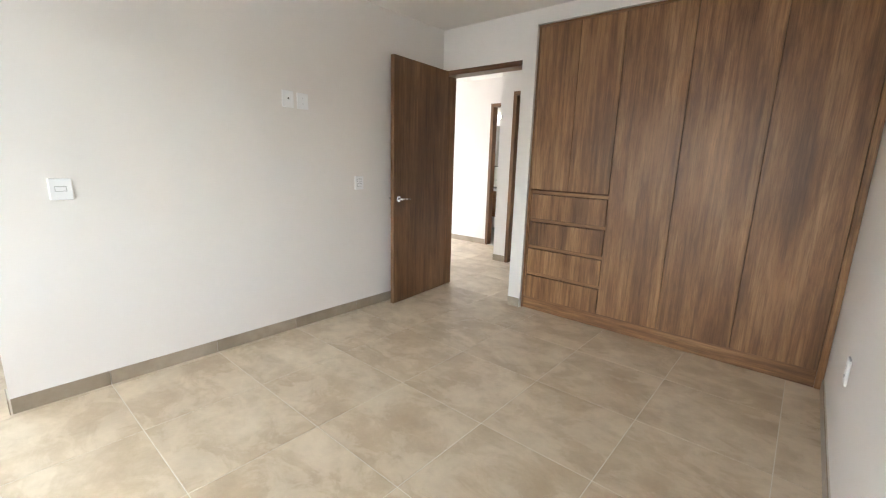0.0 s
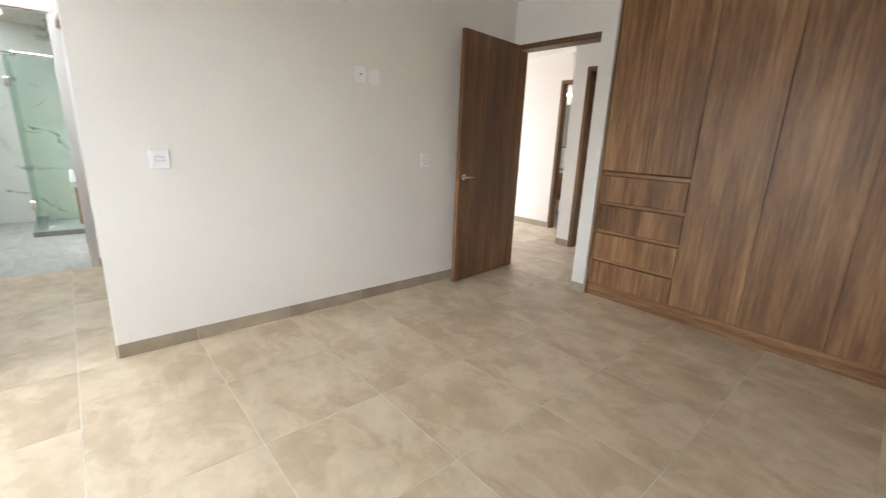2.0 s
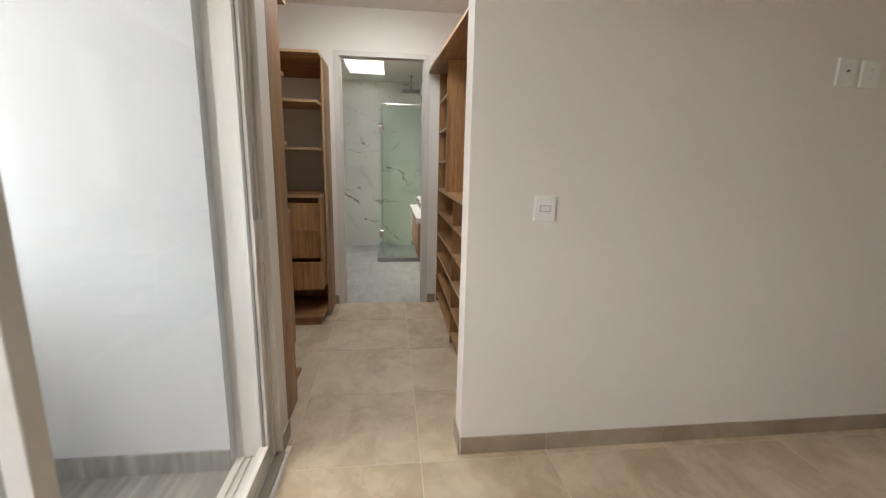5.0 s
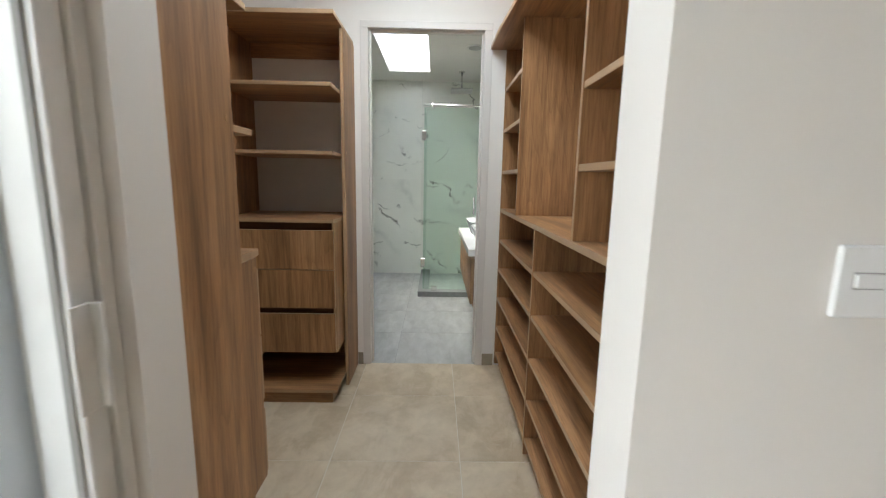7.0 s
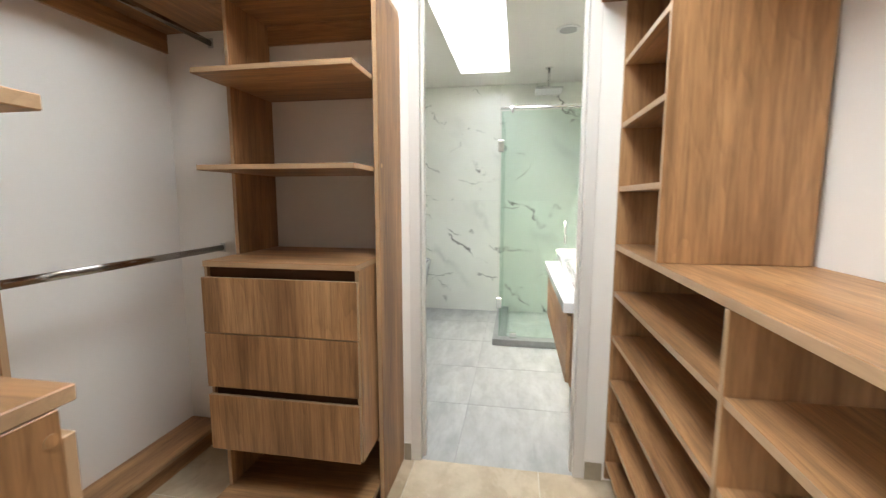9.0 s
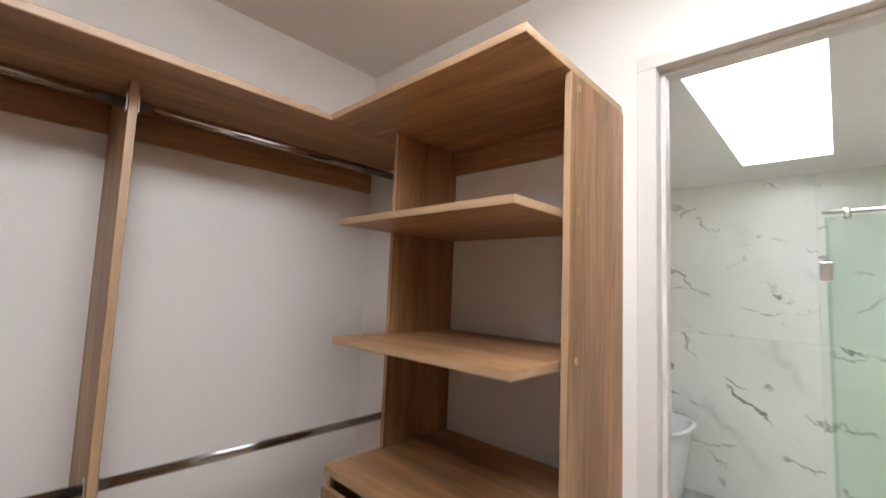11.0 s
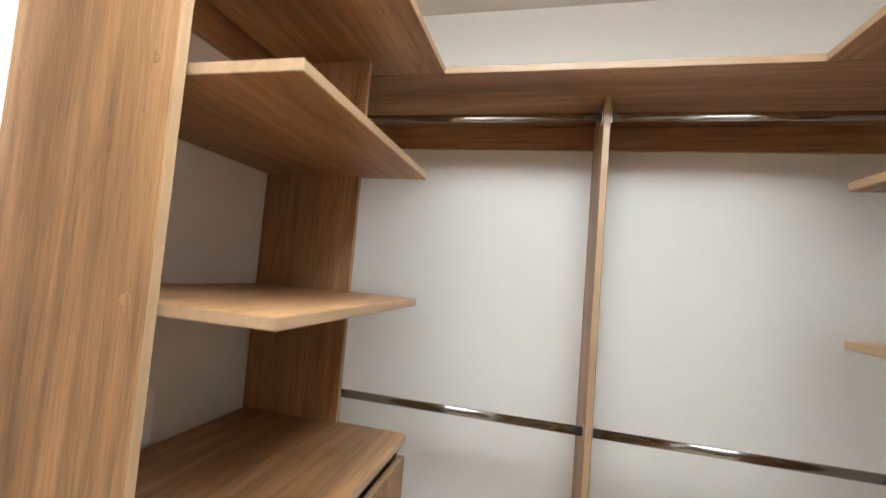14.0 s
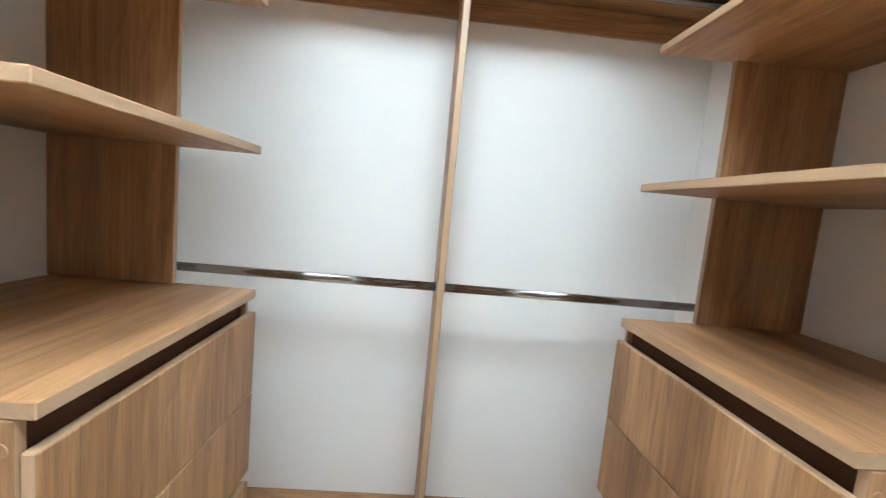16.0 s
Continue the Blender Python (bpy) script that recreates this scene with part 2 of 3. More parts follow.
MIRROR = plain("mirror_silver", (0.85, 0.87, 0.86), 0.02, 1.0, 0.01)


def lamp_mat(name, strength, col):
    m, nt, b = material(name, 0.4)
    b.inputs["Base Color"].default_value = (0.9, 0.9, 0.88, 1)
    b.inputs["Emission Color"].default_value = (*col, 1)
    b.inputs["Emission Strength"].default_value = strength
    return m


CLOSET_GLOW = lamp_mat("closet_lamp_diffuser", 1.06, (0.85, 0.965, 1.06))
BULB_GLOW = lamp_mat("vanity_bulb", 3.0, (1.0, 0.97, 0.92))

# ---- mesh helpers ----


def box(bm, x0, x1, y0, y1, z0, z1, bevel=0.0):
    if x0 > x1:
        x0, x1 = x1, x0
    v = [bm.verts.new((x, y, z)) for x in (x0, x1) for y in (y0, y1) for z in (z0, z1)]
    fs = [bm.faces.new([v[i] for i in q]) for q in ((0, 1, 3, 2), (4, 6, 7, 5), (0, 4, 5, 1), (2, 3, 7, 6), (0, 2, 6, 4), (1, 5, 7, 3))]
    if bevel:
        edges = list({e for f in fs for e in f.edges})
        bmesh.ops.bevel(bm, geom=edges, offset=bevel, segments=1, affect="EDGES", profile=0.5)
    return bm


def solid(*args, bevel=0.0015):
    return box(bmesh.new(), *args, bevel=bevel)


def prism(points, z0, z1, bevel=0.0015):
    """An upright prism over a plan outline."""
    bm = bmesh.new()
    lo = [bm.verts.new((x, y, z0)) for x, y in points]
    hi = [bm.verts.new((x, y, z1)) for x, y in points]
    n = len(points)
    bm.faces.new(lo[::-1])
    bm.faces.new(hi)
    for i in range(n):
        bm.faces.new((lo[i], lo[(i + 1) % n], hi[(i + 1) % n], hi[i]))
    bmesh.ops.recalc_face_normals(bm, faces=bm.faces)
    if bevel:
        bmesh.ops.bevel(bm, geom=list(bm.edges), offset=bevel, segments=1, affect="EDGES", profile=0.5)
    return bm


def rod(bm, a, b, r, seg=16, r2=None):
    """A round bar from a to b."""
    a, b = Vector(a), Vector(b)
    m = Matrix.Translation((a + b) / 2) @ (b - a).to_track_quat("Z", "Y").to_matrix().to_4x4()
    bmesh.ops.create_cone(bm, cap_ends=True, segments=seg, radius1=r, radius2=r if r2 is None else r2, depth=(b - a).length, matrix=m)
    return bm


def mesh_of(name, bm, mat, smooth=False):
    bmesh.ops.recalc_face_normals(bm, faces=bm.faces)
    me = bpy.data.meshes.new(name)
    bm.to_mesh(me)
    bm.free()
    me.materials.append(mat)
    if smooth:
        me.polygons.foreach_set("use_smooth", [len(p.vertices) < 6 for p in me.polygons])
    return me


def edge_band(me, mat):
    """Lays the edging strip, paled as edges catch light, on a thin melamine board's narrow sides."""
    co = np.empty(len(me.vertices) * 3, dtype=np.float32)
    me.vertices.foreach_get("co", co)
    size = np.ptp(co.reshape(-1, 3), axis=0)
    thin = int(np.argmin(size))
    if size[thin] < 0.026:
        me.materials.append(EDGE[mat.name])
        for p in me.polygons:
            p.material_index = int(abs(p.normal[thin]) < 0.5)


def part(name, bm, mat, parent, label="", smooth=False):
    ob = new(name, mesh_of(name, bm, mat, smooth))
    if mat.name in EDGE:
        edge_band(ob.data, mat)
    ob.parent = parent
    return tagged(ob, label)


def structure(name, bm, mat, label, category):
    return tagged(new(name, mesh_of(name, bm, mat)), label, category, kind="structure")


def thing(name, label, category, at=(0, 0, 0), group=""):
    ob = new(name)
    ob.location = at
    ob.empty_display_size = 0.05
    return tagged(ob, label, category, group)


def holed(a0, a1, z0, z1, holes, put):
    """Fills a wall's length and height with boxes around its openings."""
    cuts = sorted({a0, a1, *(h[0] for h in holes), *(h[1] for h in holes)})
    for p, q in zip(cuts, cuts[1:]):
        inside = sorted((h[2], h[3]) for h in holes if h[0] <= p and h[1] >= q)
        z = z0
        for lo, hi in inside:
            if lo > z:
                put(p, q, z, lo)
            z = hi
        if z < z1:
            put(p, q, z, z1)


def wall_x(name, y0, y1, x0, x1, holes=(), label="white painted plaster wall", mat=None, z0=-0.05, z1=2.62):
    """A wall that runs along x."""
    bm = bmesh.new()
    holed(x0, x1, z0, z1, holes, lambda p, q, a, b: box(bm, p, q, y0, y1, a, b))
    return structure(name, bm, mat or WHITE, label, "wall")


def wall_y(name, x0, x1, y0, y1, holes=(), label="white painted plaster wall", mat=None, z0=-0.05, z1=2.62):
    """A wall that runs along y."""
    bm = bmesh.new()
    holed(y0, y1, z0, z1, holes, lambda p, q, a, b: box(bm, x0, x1, p, q, a, b))
    return structure(name, bm, mat or WHITE, label, "wall")


# ---- walls ----
CEIL = 2.62
wall_y("wall_west", -2.97, -2.82, 0.0, 3.52)
wall_x("wall_north", 3.37, 3.52, -2.82, 0.42, [(-2.82, -1.905, -0.05, 2.235), (-1.775, 0.42, -0.05, 2.50)])
wall_x("wall_wardrobe_back", 4.02, 4.12, -1.9, 0.57)
wall_y("wall_wardrobe_side", -1.9, -1.775, 3.52, 4.02)
wall_y("wall_east", 0.42, 0.57, -1.03, 4.02)
# opening runs on past the seen sashes, widened for more daylight
wall_x("wall_south", -1.03, -0.83, -2.94, 0.42, [(-2.90, 0.10, -0.05, 2.30)])
wall_y("wall_closet_balcony", -3.03, -2.94, -2.05, -0.83)
wall_y("wall_balcony_side", -2.94, -2.83, -2.9, -1.03, mat=OUTSIDE)
wall_x("wall_closet_back", -2.16, -2.062, -5.03, -2.94)
wall_y("wall_bathroom", -5.13, -5.03, -2.15, 0.65, [(-0.812, 0.017, -0.05, 2.268)])
wall_x("wall_closet_north", 0.55, 0.65, -5.03, -2.97)
structure("closet_ceiling_and_room_ceiling", solid(-5.13, 0.57, -1.03, 4.12, CEIL, CEIL + 0.1, bevel=0), CEILING, "matt off-white painted ceiling slab", "ceiling").name = "ceiling"
structure("ceiling_closet", solid(-5.13, -2.94, -2.15, -1.03, CEIL, CEIL + 0.1, bevel=0), CEILING, "matt off-white painted closet ceiling", "ceiling")

# hall beyond the bedroom door
wall_x("wall_hall_far", 5.66, 5.76, -6.2, -2.2, [(-3.81, -3.03, -0.05, 2.24)])
wall_x("wall_hall_near", 4.82, 4.94, -3.07, -1.2, [(-2.88, -2.0, -0.05, 2.24)])
wall_y("wall_hall_return", -3.07, -2.95, 4.94, 5.66)
wall_y("wall_hall_east", -1.3, -1.2, 3.52, 4.82)
# opening out of view, added so daylight brightens the hall
wall_y("wall_hall_west", -6.3, -6.2, 3.42, 7.5, [(3.7, 5.55, 0.1, 2.45)])
wall_x("wall_hall_south", 3.42, 3.52, -6.3, -2.97)
wall_x("wall_second_bath_back", 7.3, 7.4, -5.6, -2.9)
wall_y("wall_second_bath_west", -5.6, -5.5, 5.76, 7.3, [(6.2, 6.9, 1.4, 2.1)])
wall_y("wall_second_bath_east", -3.0, -2.9, 5.76, 7.3)
structure("ceiling_hall", solid(-6.3, -1.2, 3.52, 7.5, CEIL, CEIL + 0.1, bevel=0), CEILING, "matt off-white painted hall ceiling", "ceiling")
wall_x("wall_next_room", 6.2, 6.3, -2.9, -1.2)
wall_y("wall_next_room_east", -1.3, -1.2, 4.94, 6.2)

# bathroom with marble walls and a skylight
BX, BY0, BY1, BZ = -7.95, -2.05, 0.75, 2.553
wall_y("wall_bath_far", BX - 0.15, BX - 0.012, BY0 - 0.1, BY1 + 0.1)
wall_x("wall_bath_left", BY0 - 0.1, BY0, BX - 0.012, -5.13)
wall_x("wall_bath_right", BY1, BY1 + 0.1, BX - 0.012, -5.13)
SX0, SX1, SY0, SY1 = -7.455, -5.6, -0.895, -0.415
bm = bmesh.new()
rings = [[bm.verts.new((x, y, z)) for x, y in ((x0, y0), (x1, y0), (x1, y1), (x0, y1))]
         for x0, x1, y0, y1 in ((BX - 0.1, -5.13, BY0, BY1), (SX0, SX1, SY0, SY1)) for z in (BZ, BZ + 0.12)]
for p, q in ((0, 2), (1, 3), (0, 1), (2, 3)):
    for k in range(4):
        bm.faces.new((rings[p][k], rings[p][(k + 1) % 4], rings[q][(k + 1) % 4], rings[q][k]))
structure("ceiling_bath", bm, CEILING, "white bathroom ceiling with a skylight opening", "ceiling")
bm = bmesh.new()
for a in ((SX0 - 0.05, SX0, SY0 - 0.05, SY1 + 0.05), (SX1, SX1 + 0.05, SY0 - 0.05, SY1 + 0.05), (SX0, SX1, SY0 - 0.05, SY0), (SX0, SX1, SY1, SY1 + 0.05)):
    box(bm, *a, BZ + 0.12, BZ + 0.2)
skylight = tagged(new("skylight", mesh_of("skylight", bm, CEILING)), "rectangular white skylight shaft with a clear pane", "skylight", kind="structure")
pane = part("pane", solid(SX0 - 0.03, SX1 + 0.03, SY0 - 0.03, SY1 + 0.03, BZ + 0.2, BZ + 0.206, bevel=0), PANE, skylight)
pane.visible_shadow = False

# ---- bedroom door, open against the wall ----


def frame_set(name, x0, x1, y0, y1, top, w, mat, label, back=0.0):
    """A door lining: two jambs and a head in an opening along x."""
    ob = thing(name, label, "door frame")
    tagged(ob, kind="structure")
    part("jamb", solid(x0, x0 + w, y0, y1, 0, top - w), mat, ob)
    part("jamb", solid(x1 - (w if back == 0 else 0.024), x1, y0 + back, y1, 0, top - w), mat, ob)
    part("head", solid(x0, x1, y0, y1, top - w, top), DOOR_X if mat is DOOR_Z else mat, ob)
    return ob


frame_set("door_frame", -2.82, -1.905, 3.366, 3.526, 2.237, 0.045, DOOR_Z, "dark walnut door lining round the bedroom doorway", 0.054)
frame_set("hall_bath_door_frame", -3.81, -3.03, 5.654, 5.766, 2.242, 0.05, DOOR_Z, "dark walnut door lining of the hall bathroom").name = "door_frame"
frame_set("next_room_door_frame", -2.88, -2.0, 4.812, 4.948, 2.242, 0.05, DOOR_Z, "dark walnut door lining across the hall").name = "door_frame"


def lever(parent, x, y, z, side, along):
    """A rose and a lever on one face of a leaf."""
    rose = part("rose", rod(bmesh.new(), (x, y, z), (x + side * 0.012, y, z), 0.026, 24), CHROME, parent, "round chrome rose", True)
    h = bmesh.new()
    rod(h, (x + side * 0.01, y, z), (x + side * 0.055, y, z), 0.010)
    rod(h, (x + side * 0.05, y - along * 0.008, z), (x + side * 0.05, y + along * 0.115, z), 0.0085)
    part("lever", h, CHROME, rose, "chrome lever handle", True)


leaf = thing("door", "open walnut-veneer bedroom door with chrome lever handles", "door", (-2.762, 3.365, 0))
leaf.rotation_euler = (0, 0, radians(184.6 - 180 + 0.9))
part("leaf", solid(-0.02, 0.02, -0.815, 0.0, 0.012, 2.232, bevel=0.002), DOOR_Z, leaf)
lever(leaf, 0.02, -0.757, 1.005, 1, 1)
lever(leaf, -0.02, -0.757, 1.005, -1, 1)

leaf2 = thing("door", "walnut-veneer door standing open across the hall", "door", (-2.80, 4.955, 0))
leaf2.rotation_euler = (0, 0, radians(-8))
part("leaf", solid(-0.02, 0.02, 0.0, 0.7, 0.012, 2.185, bevel=0.002), DOOR_Z, leaf2)

# ---- wardrobe built into the wall ----
wardrobe = thing("wardrobe", "built-in walnut melamine wardrobe with tall doors and four drawers", "wardrobe", (-0.68, 3.7, 0))


def wpart(name, args, mat, parent, label="", bevel=0.0018):
    x0, x1, y0, y1, z0, z1 = args
    return part(name, solid(x0 + 0.68, x1 + 0.68, y0 - 3.7, y1 - 3.7, z0, z1, bevel=bevel), mat, parent, label)


FY = 3.395
wpart("carcass", (-1.755, 0.385, FY + 0.03, 4.0, 0.11, 2.475), GAP_SHADE, wardrobe, "carcass coloured dark for the shade in the joints")
wpart("side_trim", (-1.772, -1.757, FY - 0.002, 3.98, 0.0, 2.497), ROBE_Z, wardrobe)
wpart("side_trim", (0.379, 0.4185, FY + 0.004, 3.98, 0.0, 2.497), ROBE_Z, wardrobe)
wpart("top_trim", (-1.757, 0.378, FY, 3.98, 2.479, 2.497), ROBE_X, wardrobe)
wpart("plinth", (-1.757, 0.378, FY + 0.012, 3.98, 0.0, 0.118), ROBE_X, wardrobe)
for x0, x1, z0 in ((-1.754, -1.3995, 1.132), (-1.3975, -1.051, 1.132), (-1.047, -0.581, 0.121), (-0.5785, -0.096, 0.121), (-0.0935, 0.376, 0.121)):
    wpart("cupboard_door", (x0, x1, FY, FY + 0.02, z0, 2.477), ROBE_Z, wardrobe)
for z0, z1 in ((0.121, 0.330), (0.366, 0.584), (0.620, 0.832), (0.868, 1.085)):
    d = wpart("drawer_front", (-1.738, -1.053, FY, FY + 0.02, z0, z1), ROBE_Z, wardrobe)
    wpart("finger_rail", (-1.754, -1.050, FY + 0.012, FY + 0.03, z1 + 0.006, z1 + 0.033), ROBE_X, wardrobe)
wpart("drawer_stile", (-1.754, -1.742, FY, FY + 0.02, 0.121, 1.118), ROBE_Z, wardrobe)

# ---- wall plates ----


def wall_plate(at, turn, width, height, kind, label, category):
    """A switch or socket plate; its face looks along local +x."""
    ob = thing(kind, label, category, at)
    ob.rotation_euler = (0, 0, radians(turn))
    part("plate", solid(0.0, 0.0105, -width / 2, width / 2, -height / 2, height / 2, bevel=0.003), PLATE, ob)
    if kind == "light_switch":
        single = "single" in label
        for z in ((0.002,) if single else (-0.019, 0.021)):
            # grey line puts the shade of the rocker's recess into colour
            part("bezel", solid(0.0095, 0.0112, -0.0245, 0.0245, z - 0.0135, z + 0.0135, bevel=0.0008), PLATE_GREY, ob, "thin grey line coloured for the shade round the rocker")
            part("rocker", solid(0.0095, 0.0145, -0.022, 0.022, z - 0.011, z + 0.011, bevel=0.002), PLATE, ob)
    elif kind == "power_socket":
        for z in (-0.022, 0.022):
            s = part("socket", solid(0.0095, 0.0115, -0.017, 0.017, z - 0.015, z + 0.015, bevel=0.0015), PLATE, ob)
            for y, h in ((-0.006, 0.0035), (0.006, 0.004)):
                part("slot", solid(0.0112, 0.0121, y - 0.0019, y + 0.0019, z - 0.002, z - 0.002 + 2 * h, bevel=0), BLACK, s)
            part("slot", rod(bmesh.new(), (0.0112, 0, z - 0.008), (0.0121, 0, z - 0.008), 0.003, 10), BLACK, s)
    elif kind == "blank_plate":
        for z in (-0.02, 0.02):
            part("screw", rod(bmesh.new(), (0.0095, 0, z), (0.0111, 0, z), 0.0028, 12), PLATE_GREY, ob, "small grey screw", True)
    elif kind == "antenna_socket":
        part("jack", rod(bmesh.new(), (0.009, 0, 0.004), (0.017, 0, 0.004), 0.0055), BRONZE, ob, "threaded coaxial jack", True)
    return ob


wall_plate((-2.82, 0.331, 1.163), 0, 0.096, 0.112, "light_switch", "white single rocker light switch on the bedroom wall", "switch")
wall_plate((-2.82, 1.649, 1.772), 0, 0.092, 0.118, "antenna_socket", "white wall plate with a coaxial jack", "socket")
wall_plate((-2.82, 1.768, 1.768), 0, 0.092, 0.114, "blank_plate", "white blank wall plate with two small screws", "wall plate")
wall_plate((-2.82, 2.285, 1.152), 0, 0.092, 0.116, "light_switch", "white two-rocker light switch beside the open door", "switch")
wall_plate((0.42, 2.46, 0.497), 180, 0.08, 0.118, "power_socket", "white power socket low on the wall", "socket")
wall_plate((-3.03, -1.135, 1.139), 180, 0.105, 0.12, "power_socket", "white double power socket inside the closet tower", "socket")

# ---- closet towers: drawers below, open shelves above ----


def tower(xw, s, label):
    """A corner tower against the wall x = xw that opens towards s."""
    ob = thing("closet_tower", label, "closet tower", (xw, -1.19, 0), "closet towers")
    Y0, Y1 = -1.19 + 0.335, -1.515 + 1.19

    def p(name, d0, d1, y0, y1, z0, z1, mat, label="", parent=ob, bevel=0.0018):
        return part(name, solid(s * d0, s * d1, y0, y1, z0, z1, bevel=bevel), mat, parent, label)
    front, side = 0.335, -0.325
    p("tall_panel", 0.0, 0.322, front - 0.02, front, 0.0, 2.122, WOOD_Z)
    p("side_panel", 0.0, 0.305, side, side + 0.018, 1.076, 2.122, WOOD_Z)
    for z in (1.432, 1.786):
        p("shelf", 0.003, 0.503, side - 0.002, front - 0.03, z - 0.010, z + 0.010, WOOD_Y)
    p("counter", 0.003, 0.506, side - 0.002, front - 0.03, 1.052, 1.075, WOOD_Y)
    # case colour carries the shade seen through the drawer gaps
    p("drawer_case", 0.003, 0.47, side, front - 0.05, 0.29, 1.051, GAP_SHADE, "drawer case coloured dark for the shade in its gaps")
    p("case_side", 0.003, 0.482, side - 0.016, side - 0.001, 0.29, 1.051, WOOD_Z)
    part("case_front_side", solid(s * 0.2, s * 0.482, front - 0.047, front - 0.029, 0.29, 1.051), WOOD_Z, ob)
    for z0, z1 in ((0.295, 0.528), (0.562, 0.784), (0.788, 1.010)):
        p("drawer_front", 0.484, 0.503, side - 0.016, front - 0.034, z0, z1, WOOD_Z)
    p("base_board", 0.003, 0.548, side, front - 0.022, 0.066, 0.088, WOOD_Y)
    p("lower_side_panel", 0.003, 0.44, side, side + 0.018, 0.089, 0.289, WOOD_Z)
    p("lower_back_panel", 0.003, 0.018, side + 0.019, front - 0.023, 0.089, 0.289, WOOD_Z)
    p("plinth", 0.003, 0.536, side + 0.01, front - 0.05, 0.0, 0.065, WOOD_Y)
    p("back_rail", 0.0, 0.016, side + 0.02, front - 0.022, 2.033, 2.121, WOOD_Y)
    for d, z in ((0.03, 1.446), (0.286, 1.446), (0.03, 1.79), (0.286, 1.79), (0.286, 2.09), (0.03, 2.09)):
        part("screw_cover", rod(bmesh.new(), (s * d, front, z), (s * d, front + 0.0012, z), 0.009, 16), WOOD_Z, ob)
    part("screw_cover", rod(bmesh.new(), (s * 0.468, front - 0.029, 1.015), (s * 0.468, front - 0.0275, 1.015), 0.009, 16), WOOD_Z, ob)
    return ob


tower(-5.03, 1, "walnut closet tower with drawers and open shelves by the bathroom door")
tower(-3.03, -1, "walnut closet tower with drawers and open shelves by the balcony wall")

top_shelf = thing("top_shelf", "U-shaped walnut top shelf running round the closet", "shelf", (-4.03, -1.5, 2.1235))
part("back_board", solid(-1.0, 1.0, -0.56, -0.096, 0.0, 0.022), WOOD_X, top_shelf)
for pts in ([(-3.03, -1.5955), (-3.03, -0.859), (-3.538, -0.859), (-3.538, -1.5955)], [(-4.522, -1.5955), (-4.513, -0.859), (-5.03, -0.859), (-5.03, -1.5955)]):
    part("side_board", prism([(x + 4.03, y + 1.5) for x, y in pts], 0.0, 0.022), WOOD_Y, top_shelf)
back = thing("hanging_section", "walnut hanging section with a divider and two chrome rods", "closet", (-4.035, -2.062, 0))
part("divider", solid(-0.011, 0.011, 0.0, 0.285, 0.12, 2.122), WOOD_Z, back)
part("back_rail", solid(-0.99, 0.99, 0.001, 0.017, 2.03, 2.122), WOOD_X, back)
part("base_board", solid(-0.99, 0.99, 0.0, 0.20, 0.10, 0.119), WOOD_X, back)
part("plinth", solid(-0.99, 0.99, 0.001, 0.16, 0.0, 0.099), WOOD_X, back)
for z, y in ((2.062, 0.265), (1.064, 0.262)):
    for a, b in ((-0.98, -0.0115), (0.0115, 0.98)):
        r = bmesh.new()
        rod(r, (a, 0, 0), (b, 0, 0), 1.0, 24)
        bmesh.ops.transform(r, matrix=Matrix.Translation((0, y, z)) @ Matrix.Diagonal((1, 0.0075, 0.0145, 1)), verts=r.verts)
        hanger = part("hanging_rod", r, ROD_CHROME, back, "oval chrome hanging rod", True)
        for x in (a, b):
            e = 0.004 if x == a else -0.004
            part("rod_socket", solid(x, x + e, y - 0.014, y + 0.014, z - 0.022, z + 0.024), STEEL, hanger, "steel rod socket")

# ---- long shelf unit on the other side of the closet ----
unit = thing("shelf_unit", "long walnut shelf unit with open shoe shelves", "shelf unit", (-4.0, 0.33, 0))
F, B, X0, X1 = 0.11 - 0.33, 0.548 - 0.33, -1.028, 1.028


def u(name, x0, x1, y0, y1, z0, z1, mat, label=""):
    return part(name, solid(x0 + 4.0, x1 + 4.0, y0, y1, z0, z1), mat, unit, label)


u("counter", -5.028, -2.972, F, B, 1.094, 1.118, WOOD_X)
u("upright", -4.028, -4.008, F, B, 0.02, 1.093, WOOD_Z)
u("upright", -5.028, -5.010, F, B, 0.02, 1.093, WOOD_Z)
u("upright", -2.990, -2.972, F, B, 0.02, 1.093, WOOD_Z)
for z in (0.90, 0.70, 0.495, 0.29, 0.098):
    u("shelf", -5.009, -4.029, F + 0.002, B, z - 0.011, z + 0.011, WOOD_X)
    u("shelf", -4.007, -2.991, F + 0.002, B, z - 0.011, z + 0.011, WOOD_X)
u("plinth", -5.009, -2.991, F + 0.03, B, 0.0, 0.09, WOOD_X)
u("column_panel", -4.486, -4.466, F, B - 0.02, 1.119, 2.117, WOOD_Z)
u("column_panel", -3.525, -3.505, F, B - 0.06, 1.119, 2.117, WOOD_Z)
u("column_panel", -5.028, -5.010, F, B, 1.119, 2.117, WOOD_Z)
for z in (1.355, 1.618, 1.872):
    u("shelf", -5.009, -4.487, F + 0.002, B, z - 0.011, z + 0.011, WOOD_X)
for z in (1.346, 1.588, 1.85):
    u("shelf", -3.504, -2.972, F + 0.002, B, z - 0.011, z + 0.011, WOOD_X)
    u("back_rail", -3.504, -2.972, B - 0.017, B, z - 0.092, z - 0.012, WOOD_X)
u("back_rail", -5.009, -4.487, B - 0.016, B, 1.119, 2.117, WOOD_Z)
u("back_rail", -4.465, -3.526, B - 0.016, B, 2.03, 2.117, WOOD_X)
